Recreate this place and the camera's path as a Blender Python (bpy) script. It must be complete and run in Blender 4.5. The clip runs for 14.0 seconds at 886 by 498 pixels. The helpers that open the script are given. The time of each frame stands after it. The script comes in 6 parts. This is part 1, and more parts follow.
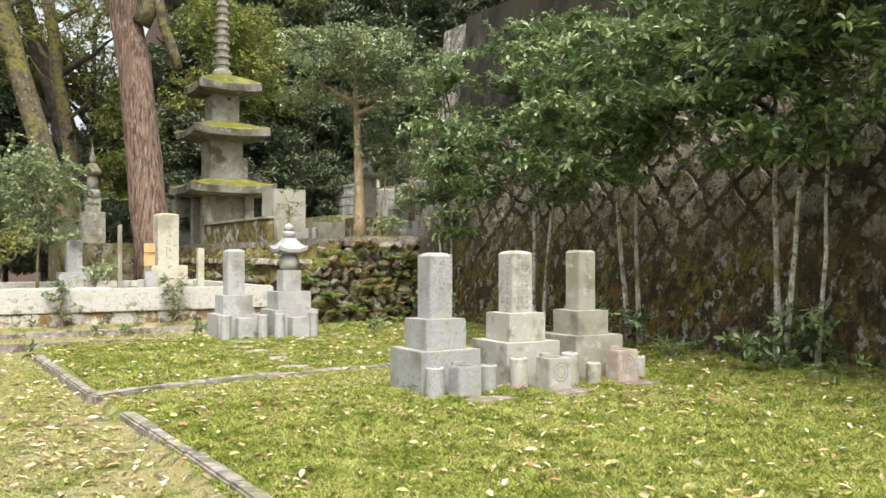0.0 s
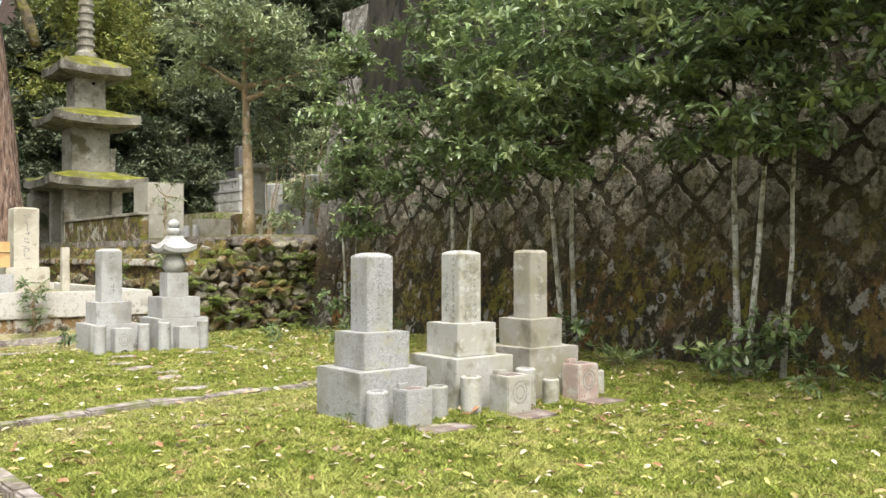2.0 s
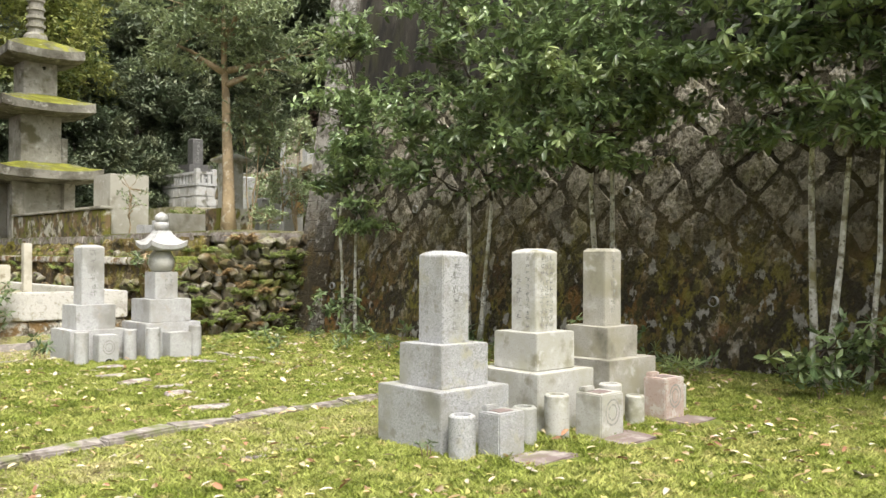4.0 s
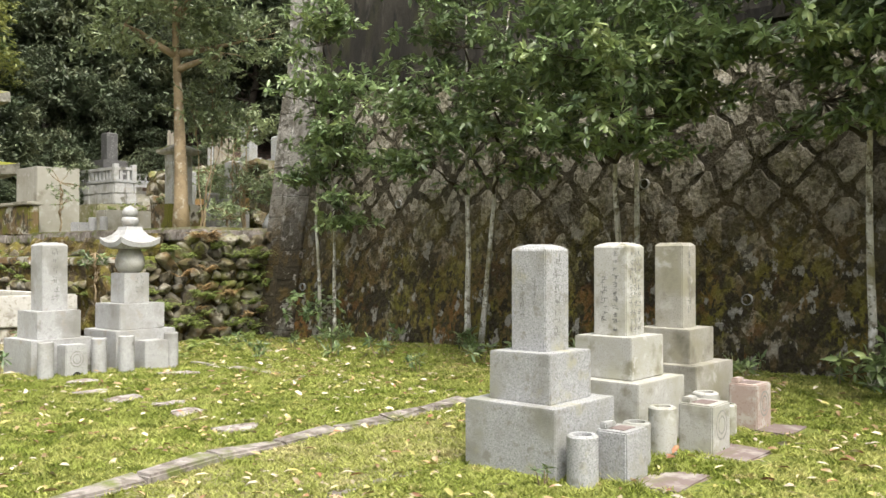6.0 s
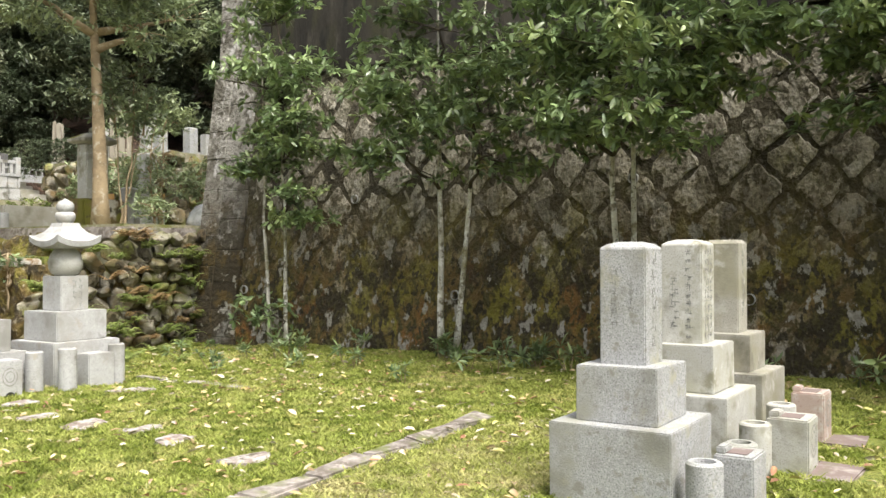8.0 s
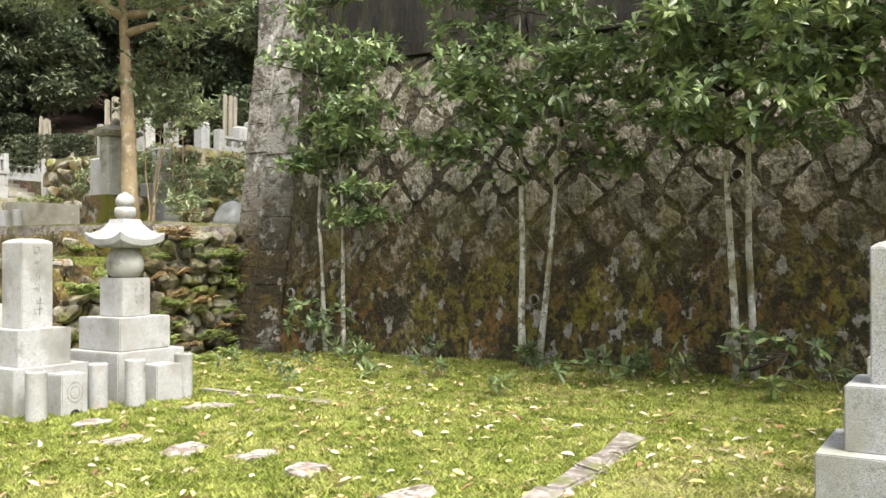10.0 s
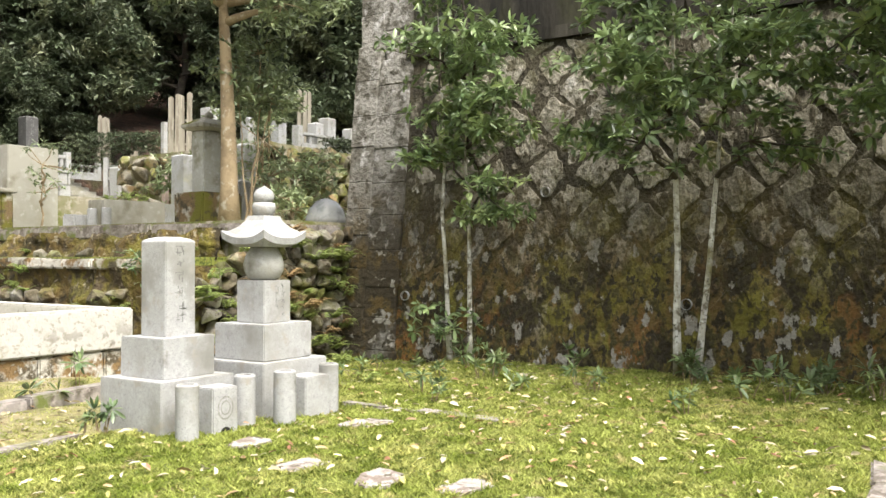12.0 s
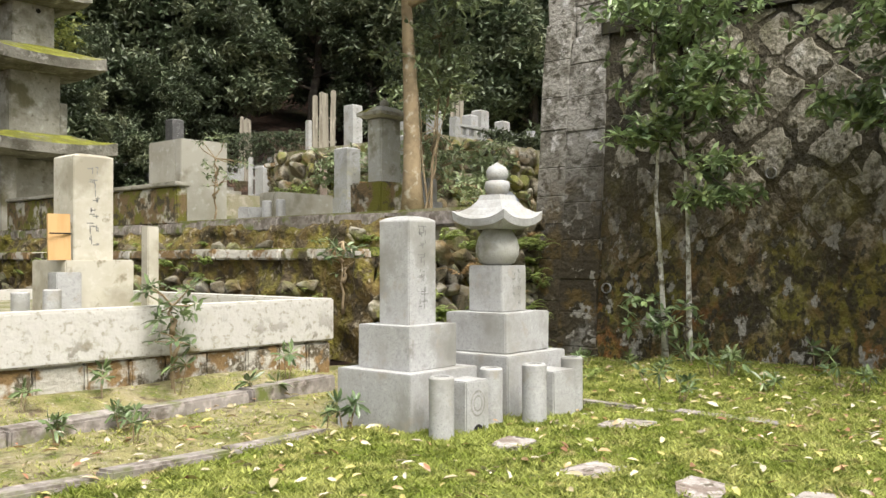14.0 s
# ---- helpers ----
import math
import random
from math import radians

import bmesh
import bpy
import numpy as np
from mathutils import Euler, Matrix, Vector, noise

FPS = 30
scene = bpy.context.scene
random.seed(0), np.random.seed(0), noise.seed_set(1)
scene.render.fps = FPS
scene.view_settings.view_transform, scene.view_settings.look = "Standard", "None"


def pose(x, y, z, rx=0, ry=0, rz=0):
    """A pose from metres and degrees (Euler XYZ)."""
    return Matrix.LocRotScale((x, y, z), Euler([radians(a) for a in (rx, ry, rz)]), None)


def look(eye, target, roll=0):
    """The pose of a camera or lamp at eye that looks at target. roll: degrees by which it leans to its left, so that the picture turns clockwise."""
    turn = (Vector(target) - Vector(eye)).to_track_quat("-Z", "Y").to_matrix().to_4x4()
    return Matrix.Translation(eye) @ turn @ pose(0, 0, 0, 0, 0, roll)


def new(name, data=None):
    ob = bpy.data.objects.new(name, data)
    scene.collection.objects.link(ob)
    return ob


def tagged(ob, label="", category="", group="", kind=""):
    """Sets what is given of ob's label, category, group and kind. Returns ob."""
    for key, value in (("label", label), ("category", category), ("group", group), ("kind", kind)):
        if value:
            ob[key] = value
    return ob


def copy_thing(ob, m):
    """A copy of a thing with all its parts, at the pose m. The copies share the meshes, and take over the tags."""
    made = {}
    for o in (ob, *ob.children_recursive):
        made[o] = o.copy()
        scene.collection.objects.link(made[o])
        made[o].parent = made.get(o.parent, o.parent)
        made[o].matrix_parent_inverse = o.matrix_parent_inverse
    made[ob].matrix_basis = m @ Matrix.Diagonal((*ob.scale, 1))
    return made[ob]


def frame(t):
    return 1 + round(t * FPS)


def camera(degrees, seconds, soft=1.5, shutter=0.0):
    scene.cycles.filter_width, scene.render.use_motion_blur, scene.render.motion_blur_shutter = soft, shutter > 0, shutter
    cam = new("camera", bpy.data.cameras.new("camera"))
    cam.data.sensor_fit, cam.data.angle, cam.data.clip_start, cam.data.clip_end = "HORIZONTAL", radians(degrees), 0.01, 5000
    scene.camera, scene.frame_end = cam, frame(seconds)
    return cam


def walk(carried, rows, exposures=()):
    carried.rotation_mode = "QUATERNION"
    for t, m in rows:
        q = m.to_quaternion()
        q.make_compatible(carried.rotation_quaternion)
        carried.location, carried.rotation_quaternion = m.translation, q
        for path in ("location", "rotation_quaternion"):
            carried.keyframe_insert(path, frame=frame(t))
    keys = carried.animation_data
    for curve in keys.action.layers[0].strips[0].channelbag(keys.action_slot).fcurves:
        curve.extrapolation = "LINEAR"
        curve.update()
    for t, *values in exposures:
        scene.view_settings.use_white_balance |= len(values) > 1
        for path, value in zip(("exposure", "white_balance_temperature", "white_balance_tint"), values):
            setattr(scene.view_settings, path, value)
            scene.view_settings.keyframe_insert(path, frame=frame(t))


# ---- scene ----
cam = camera(53.2, 14.0)
METRES, EYE, TILT, LEAN, TURN = 11.2, 1.5, 0.0, 0.0, -30.2
ROWS = [
    (0.0, 0.0, 0.0, 0.0, 0.0, 0.5, 0.0),
    (0.5, -0.0153, 0.0335, -0.0014, -1.86, 0.48, -0.15),
    (1.0, -0.0314, 0.0674, -0.0015, -4.04, 0.49, -0.03),
    (1.5, -0.0433, 0.1041, -0.0016, -6.44, 0.53, 0.13),
    (2.0, -0.0566, 0.1404, 0.001, -8.38, 0.48, 0.02),
    (2.5, -0.0763, 0.1717, 0.0006, -9.98, 0.48, -0.3),
    (3.0, -0.0988, 0.2021, 0.0002, -11.35, 0.48, -0.28),
    (3.5, -0.1195, 0.2329, 0.0023, -11.98, 0.38, -0.12),
    (4.0, -0.1427, 0.2618, 0.0012, -12.29, 0.38, -0.22),
    (6.5, -0.2586, 0.4065, -0.0027, -20.7, 0.36, 0.22),
    (7.0, -0.2748, 0.4358, -0.002, -22.67, 0.29, 0.34),
    (9.5, -0.3655, 0.5865, -0.0018, -28.83, 0.47, -0.01),
    (10.0, -0.3831, 0.6211, -0.0028, -28.24, 0.45, 0.08),
    (10.5, -0.3969, 0.6571, 0.0007, -27.58, 0.28, 0.19),
    (11.0, -0.4128, 0.688, 0.0007, -26.97, 0.29, 0.03),
    (11.5, -0.4323, 0.7153, -0.0012, -26.57, 0.42, -0.09),
    (12.0, -0.4487, 0.7427, -0.0026, -26.23, 0.48, 0.01),
    (12.5, -0.4622, 0.77, -0.0018, -25.75, 0.41, -0.0),
    (13.0, -0.4803, 0.796, -0.0058, -24.89, 0.54, -0.33),
    (13.5, -0.502, 0.8213, -0.0114, -22.83, 0.62, -0.27),
    (14.0, -0.5177, 0.8463, -0.0176, -19.16, 0.66, 0.11),
]
walk(cam, [(t, pose(0, 0, EYE, TILT, LEAN, TURN) @ pose(METRES * x, METRES * y, METRES * z, 90 + pitch, roll, yaw)) for t, x, y, z, yaw, pitch, roll in ROWS],
     [(0.0, 1.2), (2.0, 1.2), (4.0, 1.27), (6.5, 1.22), (9.5, 1.5), (12.0, 1.5), (13.0, 1.42), (13.5, 1.36), (14.0, 1.12)])


# ---- world and light ----
world = bpy.data.worlds.new("sky")
scene.world = world
world.use_nodes = True
wn = world.node_tree
sky = wn.nodes.new("ShaderNodeTexSky")
sky.sky_type = "NISHITA"
sky.sun_disc = False
SUN_EL, SUN_AZ = 60.0, 203.0      # azimuth clockwise from +y
sky.sun_elevation, sky.sun_rotation = radians(SUN_EL), radians(SUN_AZ)
sky.air_density, sky.dust_density, sky.ozone_density = 1.0, 5.0, 1.0
grey = wn.nodes.new("ShaderNodeHueSaturation")
grey.inputs["Saturation"].default_value = 0.25
wn.links.new(sky.outputs[0], grey.inputs["Color"])
wn.links.new(grey.outputs[0], wn.nodes["Background"].inputs["Color"])
wn.nodes["Background"].inputs["Strength"].default_value = 0.13
sun_data = bpy.data.lights.new("sun", "SUN")
sun_data.energy, sun_data.angle, sun_data.color = 2.25, radians(28), (1.0, 0.95, 0.86)
sun = new("sun", sun_data)
_az, _el = radians(SUN_AZ), radians(SUN_EL)
sun.matrix_world = look((30 * math.sin(_az) * math.cos(_el), 30 * math.cos(_az) * math.cos(_el), 30 * math.sin(_el)), (0, 0, 0))


# ---- materials ----
def ramp_mix(nt, fac, a, b):
    m = nt.nodes.new("ShaderNodeMix")
    m.data_type = "RGBA"
    nt.links.new(fac, m.inputs["Factor"])
    for sock, v in ((m.inputs["A"], a), (m.inputs["B"], b)):
        if isinstance(v, tuple):
            sock.default_value = (*v, 1)
        else:
            nt.links.new(v, sock)
    return m.outputs["Result"]


def noise_mask(nt, vec, scale, lo, hi, detail=4.0, rough=0.6):
    n = nt.nodes.new("ShaderNodeTexNoise")
    n.inputs["Scale"].default_value, n.inputs["Detail"].default_value, n.inputs["Roughness"].default_value = scale, detail, rough
    nt.links.new(vec, n.inputs["Vector"])
    r = nt.nodes.new("ShaderNodeMapRange")
    r.inputs["From Min"].default_value, r.inputs["From Max"].default_value = lo, hi
    nt.links.new(n.outputs["Fac"], r.inputs["Value"])
    return r.outputs["Result"]


def math_node(nt, op, a, b):
    m = nt.nodes.new("ShaderNodeMath")
    m.operation, m.use_clamp = op, True
    for sock, v in ((m.inputs[0], a), (m.inputs[1], b)):
        if isinstance(v, (int, float)):
            sock.default_value = v
        else:
            nt.links.new(v, sock)
    return m.outputs[0]


def surface(name, base, layers=(), rough=0.85, bump=0.3, bump_scale=60.0, dist=0.01, vary=0.0, trans=0.0, spec=0.3, stretch=(1, 1, 1)):
    """layers: (colour, noise scale, low, high[, detail]) mixed over the base in turn, by place in the world. A layer whose low is 'up' follows upward faces."""
    m = bpy.data.materials.new(name)
    m.use_nodes = True
    nt = m.node_tree
    bsdf = nt.nodes["Principled BSDF"]
    geo = nt.nodes.new("ShaderNodeNewGeometry")
    vec = geo.outputs["Position"]
    if stretch != (1, 1, 1):
        mp = nt.nodes.new("ShaderNodeMapping")
        mp.inputs["Scale"].default_value = stretch
        nt.links.new(vec, mp.inputs["Vector"])
        vec = mp.outputs[0]
    col = nt.nodes.new("ShaderNodeRGB")
    col.outputs[0].default_value = (*base, 1)
    out = col.outputs[0]
    for colour, scale, lo, hi, *rest in layers:
        fac = noise_mask(nt, vec, scale, lo, hi, rest[0] if rest else 5.0)
        if len(rest) > 1 and rest[1] == "up":
            sep = nt.nodes.new("ShaderNodeSeparateXYZ")
            nt.links.new(geo.outputs["Normal"], sep.inputs[0])
            r = nt.nodes.new("ShaderNodeMapRange")
            r.inputs["From Min"].default_value, r.inputs["From Max"].default_value = 0.2, 0.7
            nt.links.new(sep.outputs["Z"], r.inputs["Value"])
            fac = math_node(nt, "MULTIPLY", fac, r.outputs["Result"])
        if len(rest) > 1 and isinstance(rest[1], tuple):      # grows between two heights, ragged
            z0, z1 = rest[1]
            sep = nt.nodes.new("ShaderNodeSeparateXYZ")
            nt.links.new(geo.outputs["Position"], sep.inputs[0])
            r = nt.nodes.new("ShaderNodeMapRange")
            r.inputs["From Min"].default_value, r.inputs["From Max"].default_value = z1, z0
            nt.links.new(sep.outputs["Z"], r.inputs["Value"])
            fac = math_node(nt, "MULTIPLY", fac, r.outputs["Result"])
        out = ramp_mix(nt, fac, out, colour)
    if vary:
        for src in ("ObjectInfo", "Island"):
            if src == "ObjectInfo":
                rnd = nt.nodes.new("ShaderNodeObjectInfo").outputs["Random"]
            else:
                rnd = geo.outputs["Random Per Island"]
            r = nt.nodes.new("ShaderNodeMapRange")
            v = vary * (0.25 if trans and src == "ObjectInfo" else 1.0)
            r.inputs["To Min"].default_value, r.inputs["To Max"].default_value = 1 - v, 1 + v
            nt.links.new(rnd, r.inputs["Value"])
            h = nt.nodes.new("ShaderNodeHueSaturation")
            nt.links.new(out, h.inputs["Color"])
            nt.links.new(r.outputs["Result"], h.inputs["Value"])
            out = h.outputs[0]
    nt.links.new(out, bsdf.inputs["Base Color"])
    bsdf.inputs["Roughness"].default_value = rough
    bsdf.inputs["Specular IOR Level"].default_value = spec
    if bump:
        n = nt.nodes.new("ShaderNodeTexNoise")
        n.inputs["Scale"].default_value, n.inputs["Detail"].default_value = bump_scale, 6.0
        nt.links.new(vec, n.inputs["Vector"])
        b = nt.nodes.new("ShaderNodeBump")
        b.inputs["Strength"].default_value, b.inputs["Distance"].default_value = bump, dist
        nt.links.new(n.outputs["Fac"], b.inputs["Height"])
        nt.links.new(b.outputs[0], bsdf.inputs["Normal"])
    if trans:
        tr = nt.nodes.new("ShaderNodeBsdfTranslucent")
        nt.links.new(out, tr.inputs["Color"])
        mix = nt.nodes.new("ShaderNodeMixShader")
        mix.inputs[0].default_value = trans
        nt.links.new(bsdf.outputs[0], mix.inputs[1])
        nt.links.new(tr.outputs[0], mix.inputs[2])
        nt.links.new(mix.outputs[0], nt.nodes["Material Output"].inputs["Surface"])
    return m


GRANITE = surface("granite_grey", (0.33, 0.333, 0.333), [((0.27, 0.273, 0.275), 30, 0.5, 0.66, 7), ((0.385, 0.388, 0.388), 42, 0.54, 0.68, 6), ((0.15, 0.152, 0.152), 110, 0.53, 0.63, 3), ((0.43, 0.432, 0.432), 85, 0.55, 0.66, 3), ((0.25, 0.25, 0.21), 2.2, 0.48, 0.68, 9), ((0.32, 0.31, 0.235), 5.0, 0.57, 0.7, 9), ((0.17, 0.165, 0.14), 1.4, 0.57, 0.72, 9), ((0.22, 0.215, 0.19), 12, 0.58, 0.66, 10)], 0.8, 0.4, 90, 0.005)
GRANITE_LICHEN = surface("granite_lichen", (0.39, 0.385, 0.355), [((0.25, 0.245, 0.22), 110, 0.54, 0.66, 3), ((0.34, 0.335, 0.275), 3.5, 0.44, 0.62, 9), ((0.23, 0.222, 0.165), 4, 0.54, 0.64, 10), ((0.46, 0.455, 0.43), 9, 0.56, 0.66, 8), ((0.16, 0.15, 0.115), 1.5, 0.58, 0.7, 10)], 0.85, 0.35, 70, 0.006)
GRANITE_BROWN = surface("granite_brown", (0.315, 0.303, 0.262), [((0.2, 0.187, 0.155), 100, 0.53, 0.65, 3), ((0.25, 0.237, 0.175), 3.0, 0.44, 0.62, 9), ((0.38, 0.368, 0.33), 7, 0.56, 0.66, 9), ((0.14, 0.13, 0.097), 2.0, 0.54, 0.68, 10)], 0.85, 0.35, 70, 0.006)
GRANITE_PALE = surface("granite_pale", (0.385, 0.385, 0.378), [((0.23, 0.23, 0.228), 120, 0.54, 0.66, 3), ((0.29, 0.29, 0.285), 24, 0.53, 0.68, 6), ((0.44, 0.44, 0.432), 33, 0.55, 0.68, 6), ((0.29, 0.285, 0.26), 2.6, 0.46, 0.68, 8), ((0.21, 0.205, 0.185), 1.3, 0.54, 0.70, 9), ((0.31, 0.285, 0.24), 5, 0.58, 0.72, 9), ((0.12, 0.115, 0.09), 2.2, 0.61, 0.71, 12)], 0.75, 0.3, 80, 0.004)
SANDSTONE = surface("sandstone_cream", (0.47, 0.445, 0.37), [((0.40, 0.37, 0.29), 3.0, 0.47, 0.7), ((0.52, 0.50, 0.44), 9, 0.56, 0.7, 9), ((0.31, 0.285, 0.22), 1.4, 0.52, 0.64, 11), ((0.24, 0.215, 0.15), 5, 0.6, 0.68, 11)], 0.9, 0.25, 60, 0.005)
CAST_STONE = surface("tomb_cast_stone", (0.33, 0.318, 0.27), [((0.27, 0.255, 0.205), 2.0, 0.46, 0.66, 9), ((0.39, 0.38, 0.34), 7, 0.55, 0.68, 9), ((0.2, 0.185, 0.14), 1.3, 0.56, 0.66, 11)], 0.9, 0.3, 50, 0.006)
PINK = surface("granite_pink", (0.36, 0.285, 0.245), [((0.44, 0.40, 0.36), 8, 0.48, 0.62), ((0.30, 0.21, 0.18), 40, 0.55, 0.65)], 0.85, 0.3, 60, 0.005)
SLAB = surface("slab_purple", (0.17, 0.13, 0.12), [((0.3, 0.27, 0.245), 6, 0.5, 0.66), ((0.14, 0.13, 0.08), 4, 0.55, 0.75)], 0.9, 0.4, 50, 0.006)
KERB = surface("kerb_stone", (0.25, 0.225, 0.205), [((0.13, 0.11, 0.09), 5, 0.44, 0.58, 9), ((0.36, 0.32, 0.295), 11, 0.5, 0.65), ((0.13, 0.15, 0.04), 3.5, 0.52, 0.66)], 0.92, 0.5, 40, 0.01)
WHITE_WALL = surface("pale_wall", (0.48, 0.466, 0.43), [((0.44, 0.425, 0.37), 6, 0.5, 0.7), ((0.26, 0.235, 0.16), 3, 0.52, 0.66, 6, (0.2, 0.62)), ((0.30, 0.22, 0.11), 5, 0.47, 0.62, 6, (0.1, 0.45)), ((0.34, 0.32, 0.27), 14, 0.55, 0.62, 9), ((0.12, 0.10, 0.065), 4.5, 0.55, 0.60, 12, (0.3, 0.8)), ((0.18, 0.15, 0.06), 3.0, 0.56, 0.62, 12, (0.25, 0.75))], 0.9, 0.5, 18, 0.02)
MOSSY = surface("mossy_stone", (0.40, 0.38, 0.32), [((0.15, 0.105, 0.055), 2.2, 0.44, 0.52, 9), ((0.12, 0.115, 0.02), 3.0, 0.48, 0.56, 9), ((0.06, 0.05, 0.03), 4.5, 0.52, 0.6, 9), ((0.20, 0.20, 0.03), 1.3, 0.42, 0.54, 6, "up")], 0.95, 0.7, 30, 0.02)
COURSE = surface("course_stone", (0.42, 0.40, 0.35), [((0.2, 0.13, 0.06), 3.2, 0.48, 0.56, 9), ((0.08, 0.065, 0.04), 4.5, 0.53, 0.6, 9), ((0.5, 0.48, 0.43), 9, 0.56, 0.66)], 0.95, 0.8, 20, 0.03, vary=0.15)
BANK = surface("mossy_bank", (0.13, 0.09, 0.032), [((0.15, 0.13, 0.025), 1.6, 0.45, 0.58, 9), ((0.05, 0.04, 0.022), 3.4, 0.5, 0.6, 9), ((0.135, 0.125, 0.028), 1.8, 0.46, 0.58, 9, "up"), ((0.08, 0.06, 0.035), 4.2, 0.52, 0.6, 10), ((0.3, 0.26, 0.18), 9, 0.58, 0.66, 9)], 0.97, 1.0, 14, 0.06)
PAGODA = surface("pagoda_stone", (0.34, 0.325, 0.275), [((0.2, 0.187, 0.145), 1.6, 0.44, 0.64, 8), ((0.43, 0.415, 0.365), 4, 0.55, 0.68), ((0.17, 0.158, 0.12), 7, 0.58, 0.68, 10), ((0.16, 0.155, 0.03), 2.0, 0.5, 0.62, 8, "up"), ((0.13, 0.12, 0.07), 1.2, 0.58, 0.68, 9)], 0.93, 0.6, 14, 0.03)
PAGODA_ROOF = surface("pagoda_roof_stone", (0.21, 0.2, 0.165), [((0.09, 0.083, 0.062), 1.6, 0.42, 0.6, 9), ((0.34, 0.33, 0.29), 4, 0.57, 0.68), ((0.15, 0.15, 0.022), 1.3, 0.36, 0.5, 8, "up"), ((0.23, 0.235, 0.035), 2.6, 0.5, 0.6, 8, "up"), ((0.5, 0.49, 0.45), 1.1, 0.6, 0.66, 8, "up")], 0.93, 0.7, 14, 0.04)
TERRACE_STONE = surface("terrace_stone", (0.25, 0.232, 0.19), [((0.13, 0.11, 0.07), 2.6, 0.44, 0.57, 9), ((0.37, 0.355, 0.31), 5, 0.57, 0.67, 9), ((0.12, 0.125, 0.035), 1.6, 0.46, 0.60), ((0.15, 0.105, 0.05), 2.1, 0.51, 0.64), ((0.06, 0.05, 0.03), 6, 0.54, 0.6, 11)], 0.95, 0.8, 25, 0.03, vary=0.25)
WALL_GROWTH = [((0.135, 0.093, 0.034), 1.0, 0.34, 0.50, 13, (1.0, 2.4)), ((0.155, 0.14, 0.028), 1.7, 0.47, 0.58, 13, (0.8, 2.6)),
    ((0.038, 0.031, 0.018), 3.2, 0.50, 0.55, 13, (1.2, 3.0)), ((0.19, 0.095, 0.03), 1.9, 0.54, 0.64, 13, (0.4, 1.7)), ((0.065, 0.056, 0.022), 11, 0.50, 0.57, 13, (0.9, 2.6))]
WALL_PATCH = [((0.27, 0.255, 0.22), 4.2, 0.575, 0.60, 14, (1.2, 2.6)), ((0.36, 0.355, 0.325), 9.0, 0.615, 0.64, 14, (1.0, 2.6)), ((0.04, 0.034, 0.02), 9.0, 0.555, 0.595, 13, (1.2, 2.8))]
WALL_STAIN = [((0.065, 0.056, 0.035), 6.5, 0.545, 0.585, 14), ((0.095, 0.088, 0.03), 2.0, 0.57, 0.67, 13), ((0.14, 0.127, 0.095), 14, 0.53, 0.59, 13)]
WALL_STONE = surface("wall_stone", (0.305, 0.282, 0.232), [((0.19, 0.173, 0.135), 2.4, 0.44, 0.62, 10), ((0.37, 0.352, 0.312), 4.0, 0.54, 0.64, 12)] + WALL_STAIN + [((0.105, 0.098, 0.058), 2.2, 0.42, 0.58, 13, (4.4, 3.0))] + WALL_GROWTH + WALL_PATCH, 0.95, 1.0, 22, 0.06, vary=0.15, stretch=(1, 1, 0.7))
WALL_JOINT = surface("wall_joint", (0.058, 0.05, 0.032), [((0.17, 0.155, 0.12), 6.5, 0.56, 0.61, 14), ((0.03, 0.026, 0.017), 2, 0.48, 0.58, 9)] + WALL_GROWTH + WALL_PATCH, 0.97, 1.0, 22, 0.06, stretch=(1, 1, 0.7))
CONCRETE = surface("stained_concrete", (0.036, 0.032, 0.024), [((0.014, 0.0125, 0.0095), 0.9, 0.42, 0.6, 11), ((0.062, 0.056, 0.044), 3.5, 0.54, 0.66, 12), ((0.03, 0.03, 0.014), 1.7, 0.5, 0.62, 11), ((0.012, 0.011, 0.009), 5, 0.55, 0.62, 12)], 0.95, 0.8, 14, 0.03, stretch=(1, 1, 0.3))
QUOIN = surface("quoin_stone", (0.21, 0.2, 0.178), [((0.09, 0.083, 0.067), 2.2, 0.46, 0.58, 12), ((0.32, 0.31, 0.295), 4.2, 0.55, 0.64, 12), ((0.07, 0.064, 0.05), 7, 0.53, 0.6, 13), ((0.05, 0.04, 0.024), 1.8, 0.36, 0.50, 12, (1.5, 3.0)), ((0.10, 0.07, 0.025), 3.0, 0.5, 0.58, 12, (0.8, 2.6))] + WALL_PATCH, 0.93, 1.0, 16, 0.05, vary=0.1)
STEP_STONE = surface("stepping_stone", (0.34, 0.31, 0.285), [((0.2, 0.16, 0.135), 7, 0.46, 0.56, 10), ((0.46, 0.43, 0.40), 13, 0.53, 0.62, 9), ((0.1, 0.085, 0.06), 10, 0.56, 0.61, 11)], 0.92, 0.8, 24, 0.02)
MOSS_GROUND = surface("moss_ground", (0.2, 0.222, 0.045), [((0.275, 0.265, 0.075), 0.9, 0.5, 0.7), ((0.11, 0.138, 0.027), 2.5, 0.46, 0.64), ((0.22, 0.18, 0.085), 6, 0.58, 0.7), ((0.08, 0.10, 0.02), 22, 0.5, 0.6, 6)], 0.95, 1.0, 55, 0.03)
MOSS_BLADE = surface("moss_blades", (0.31, 0.345, 0.085), [((0.42, 0.41, 0.14), 0.8, 0.46, 0.68), ((0.18, 0.225, 0.035), 2.2, 0.48, 0.62), ((0.42, 0.36, 0.16), 4, 0.58, 0.66), ((0.14, 0.17, 0.03), 7, 0.53, 0.6, 6)], 0.8, 0, vary=0.35, trans=0.35)
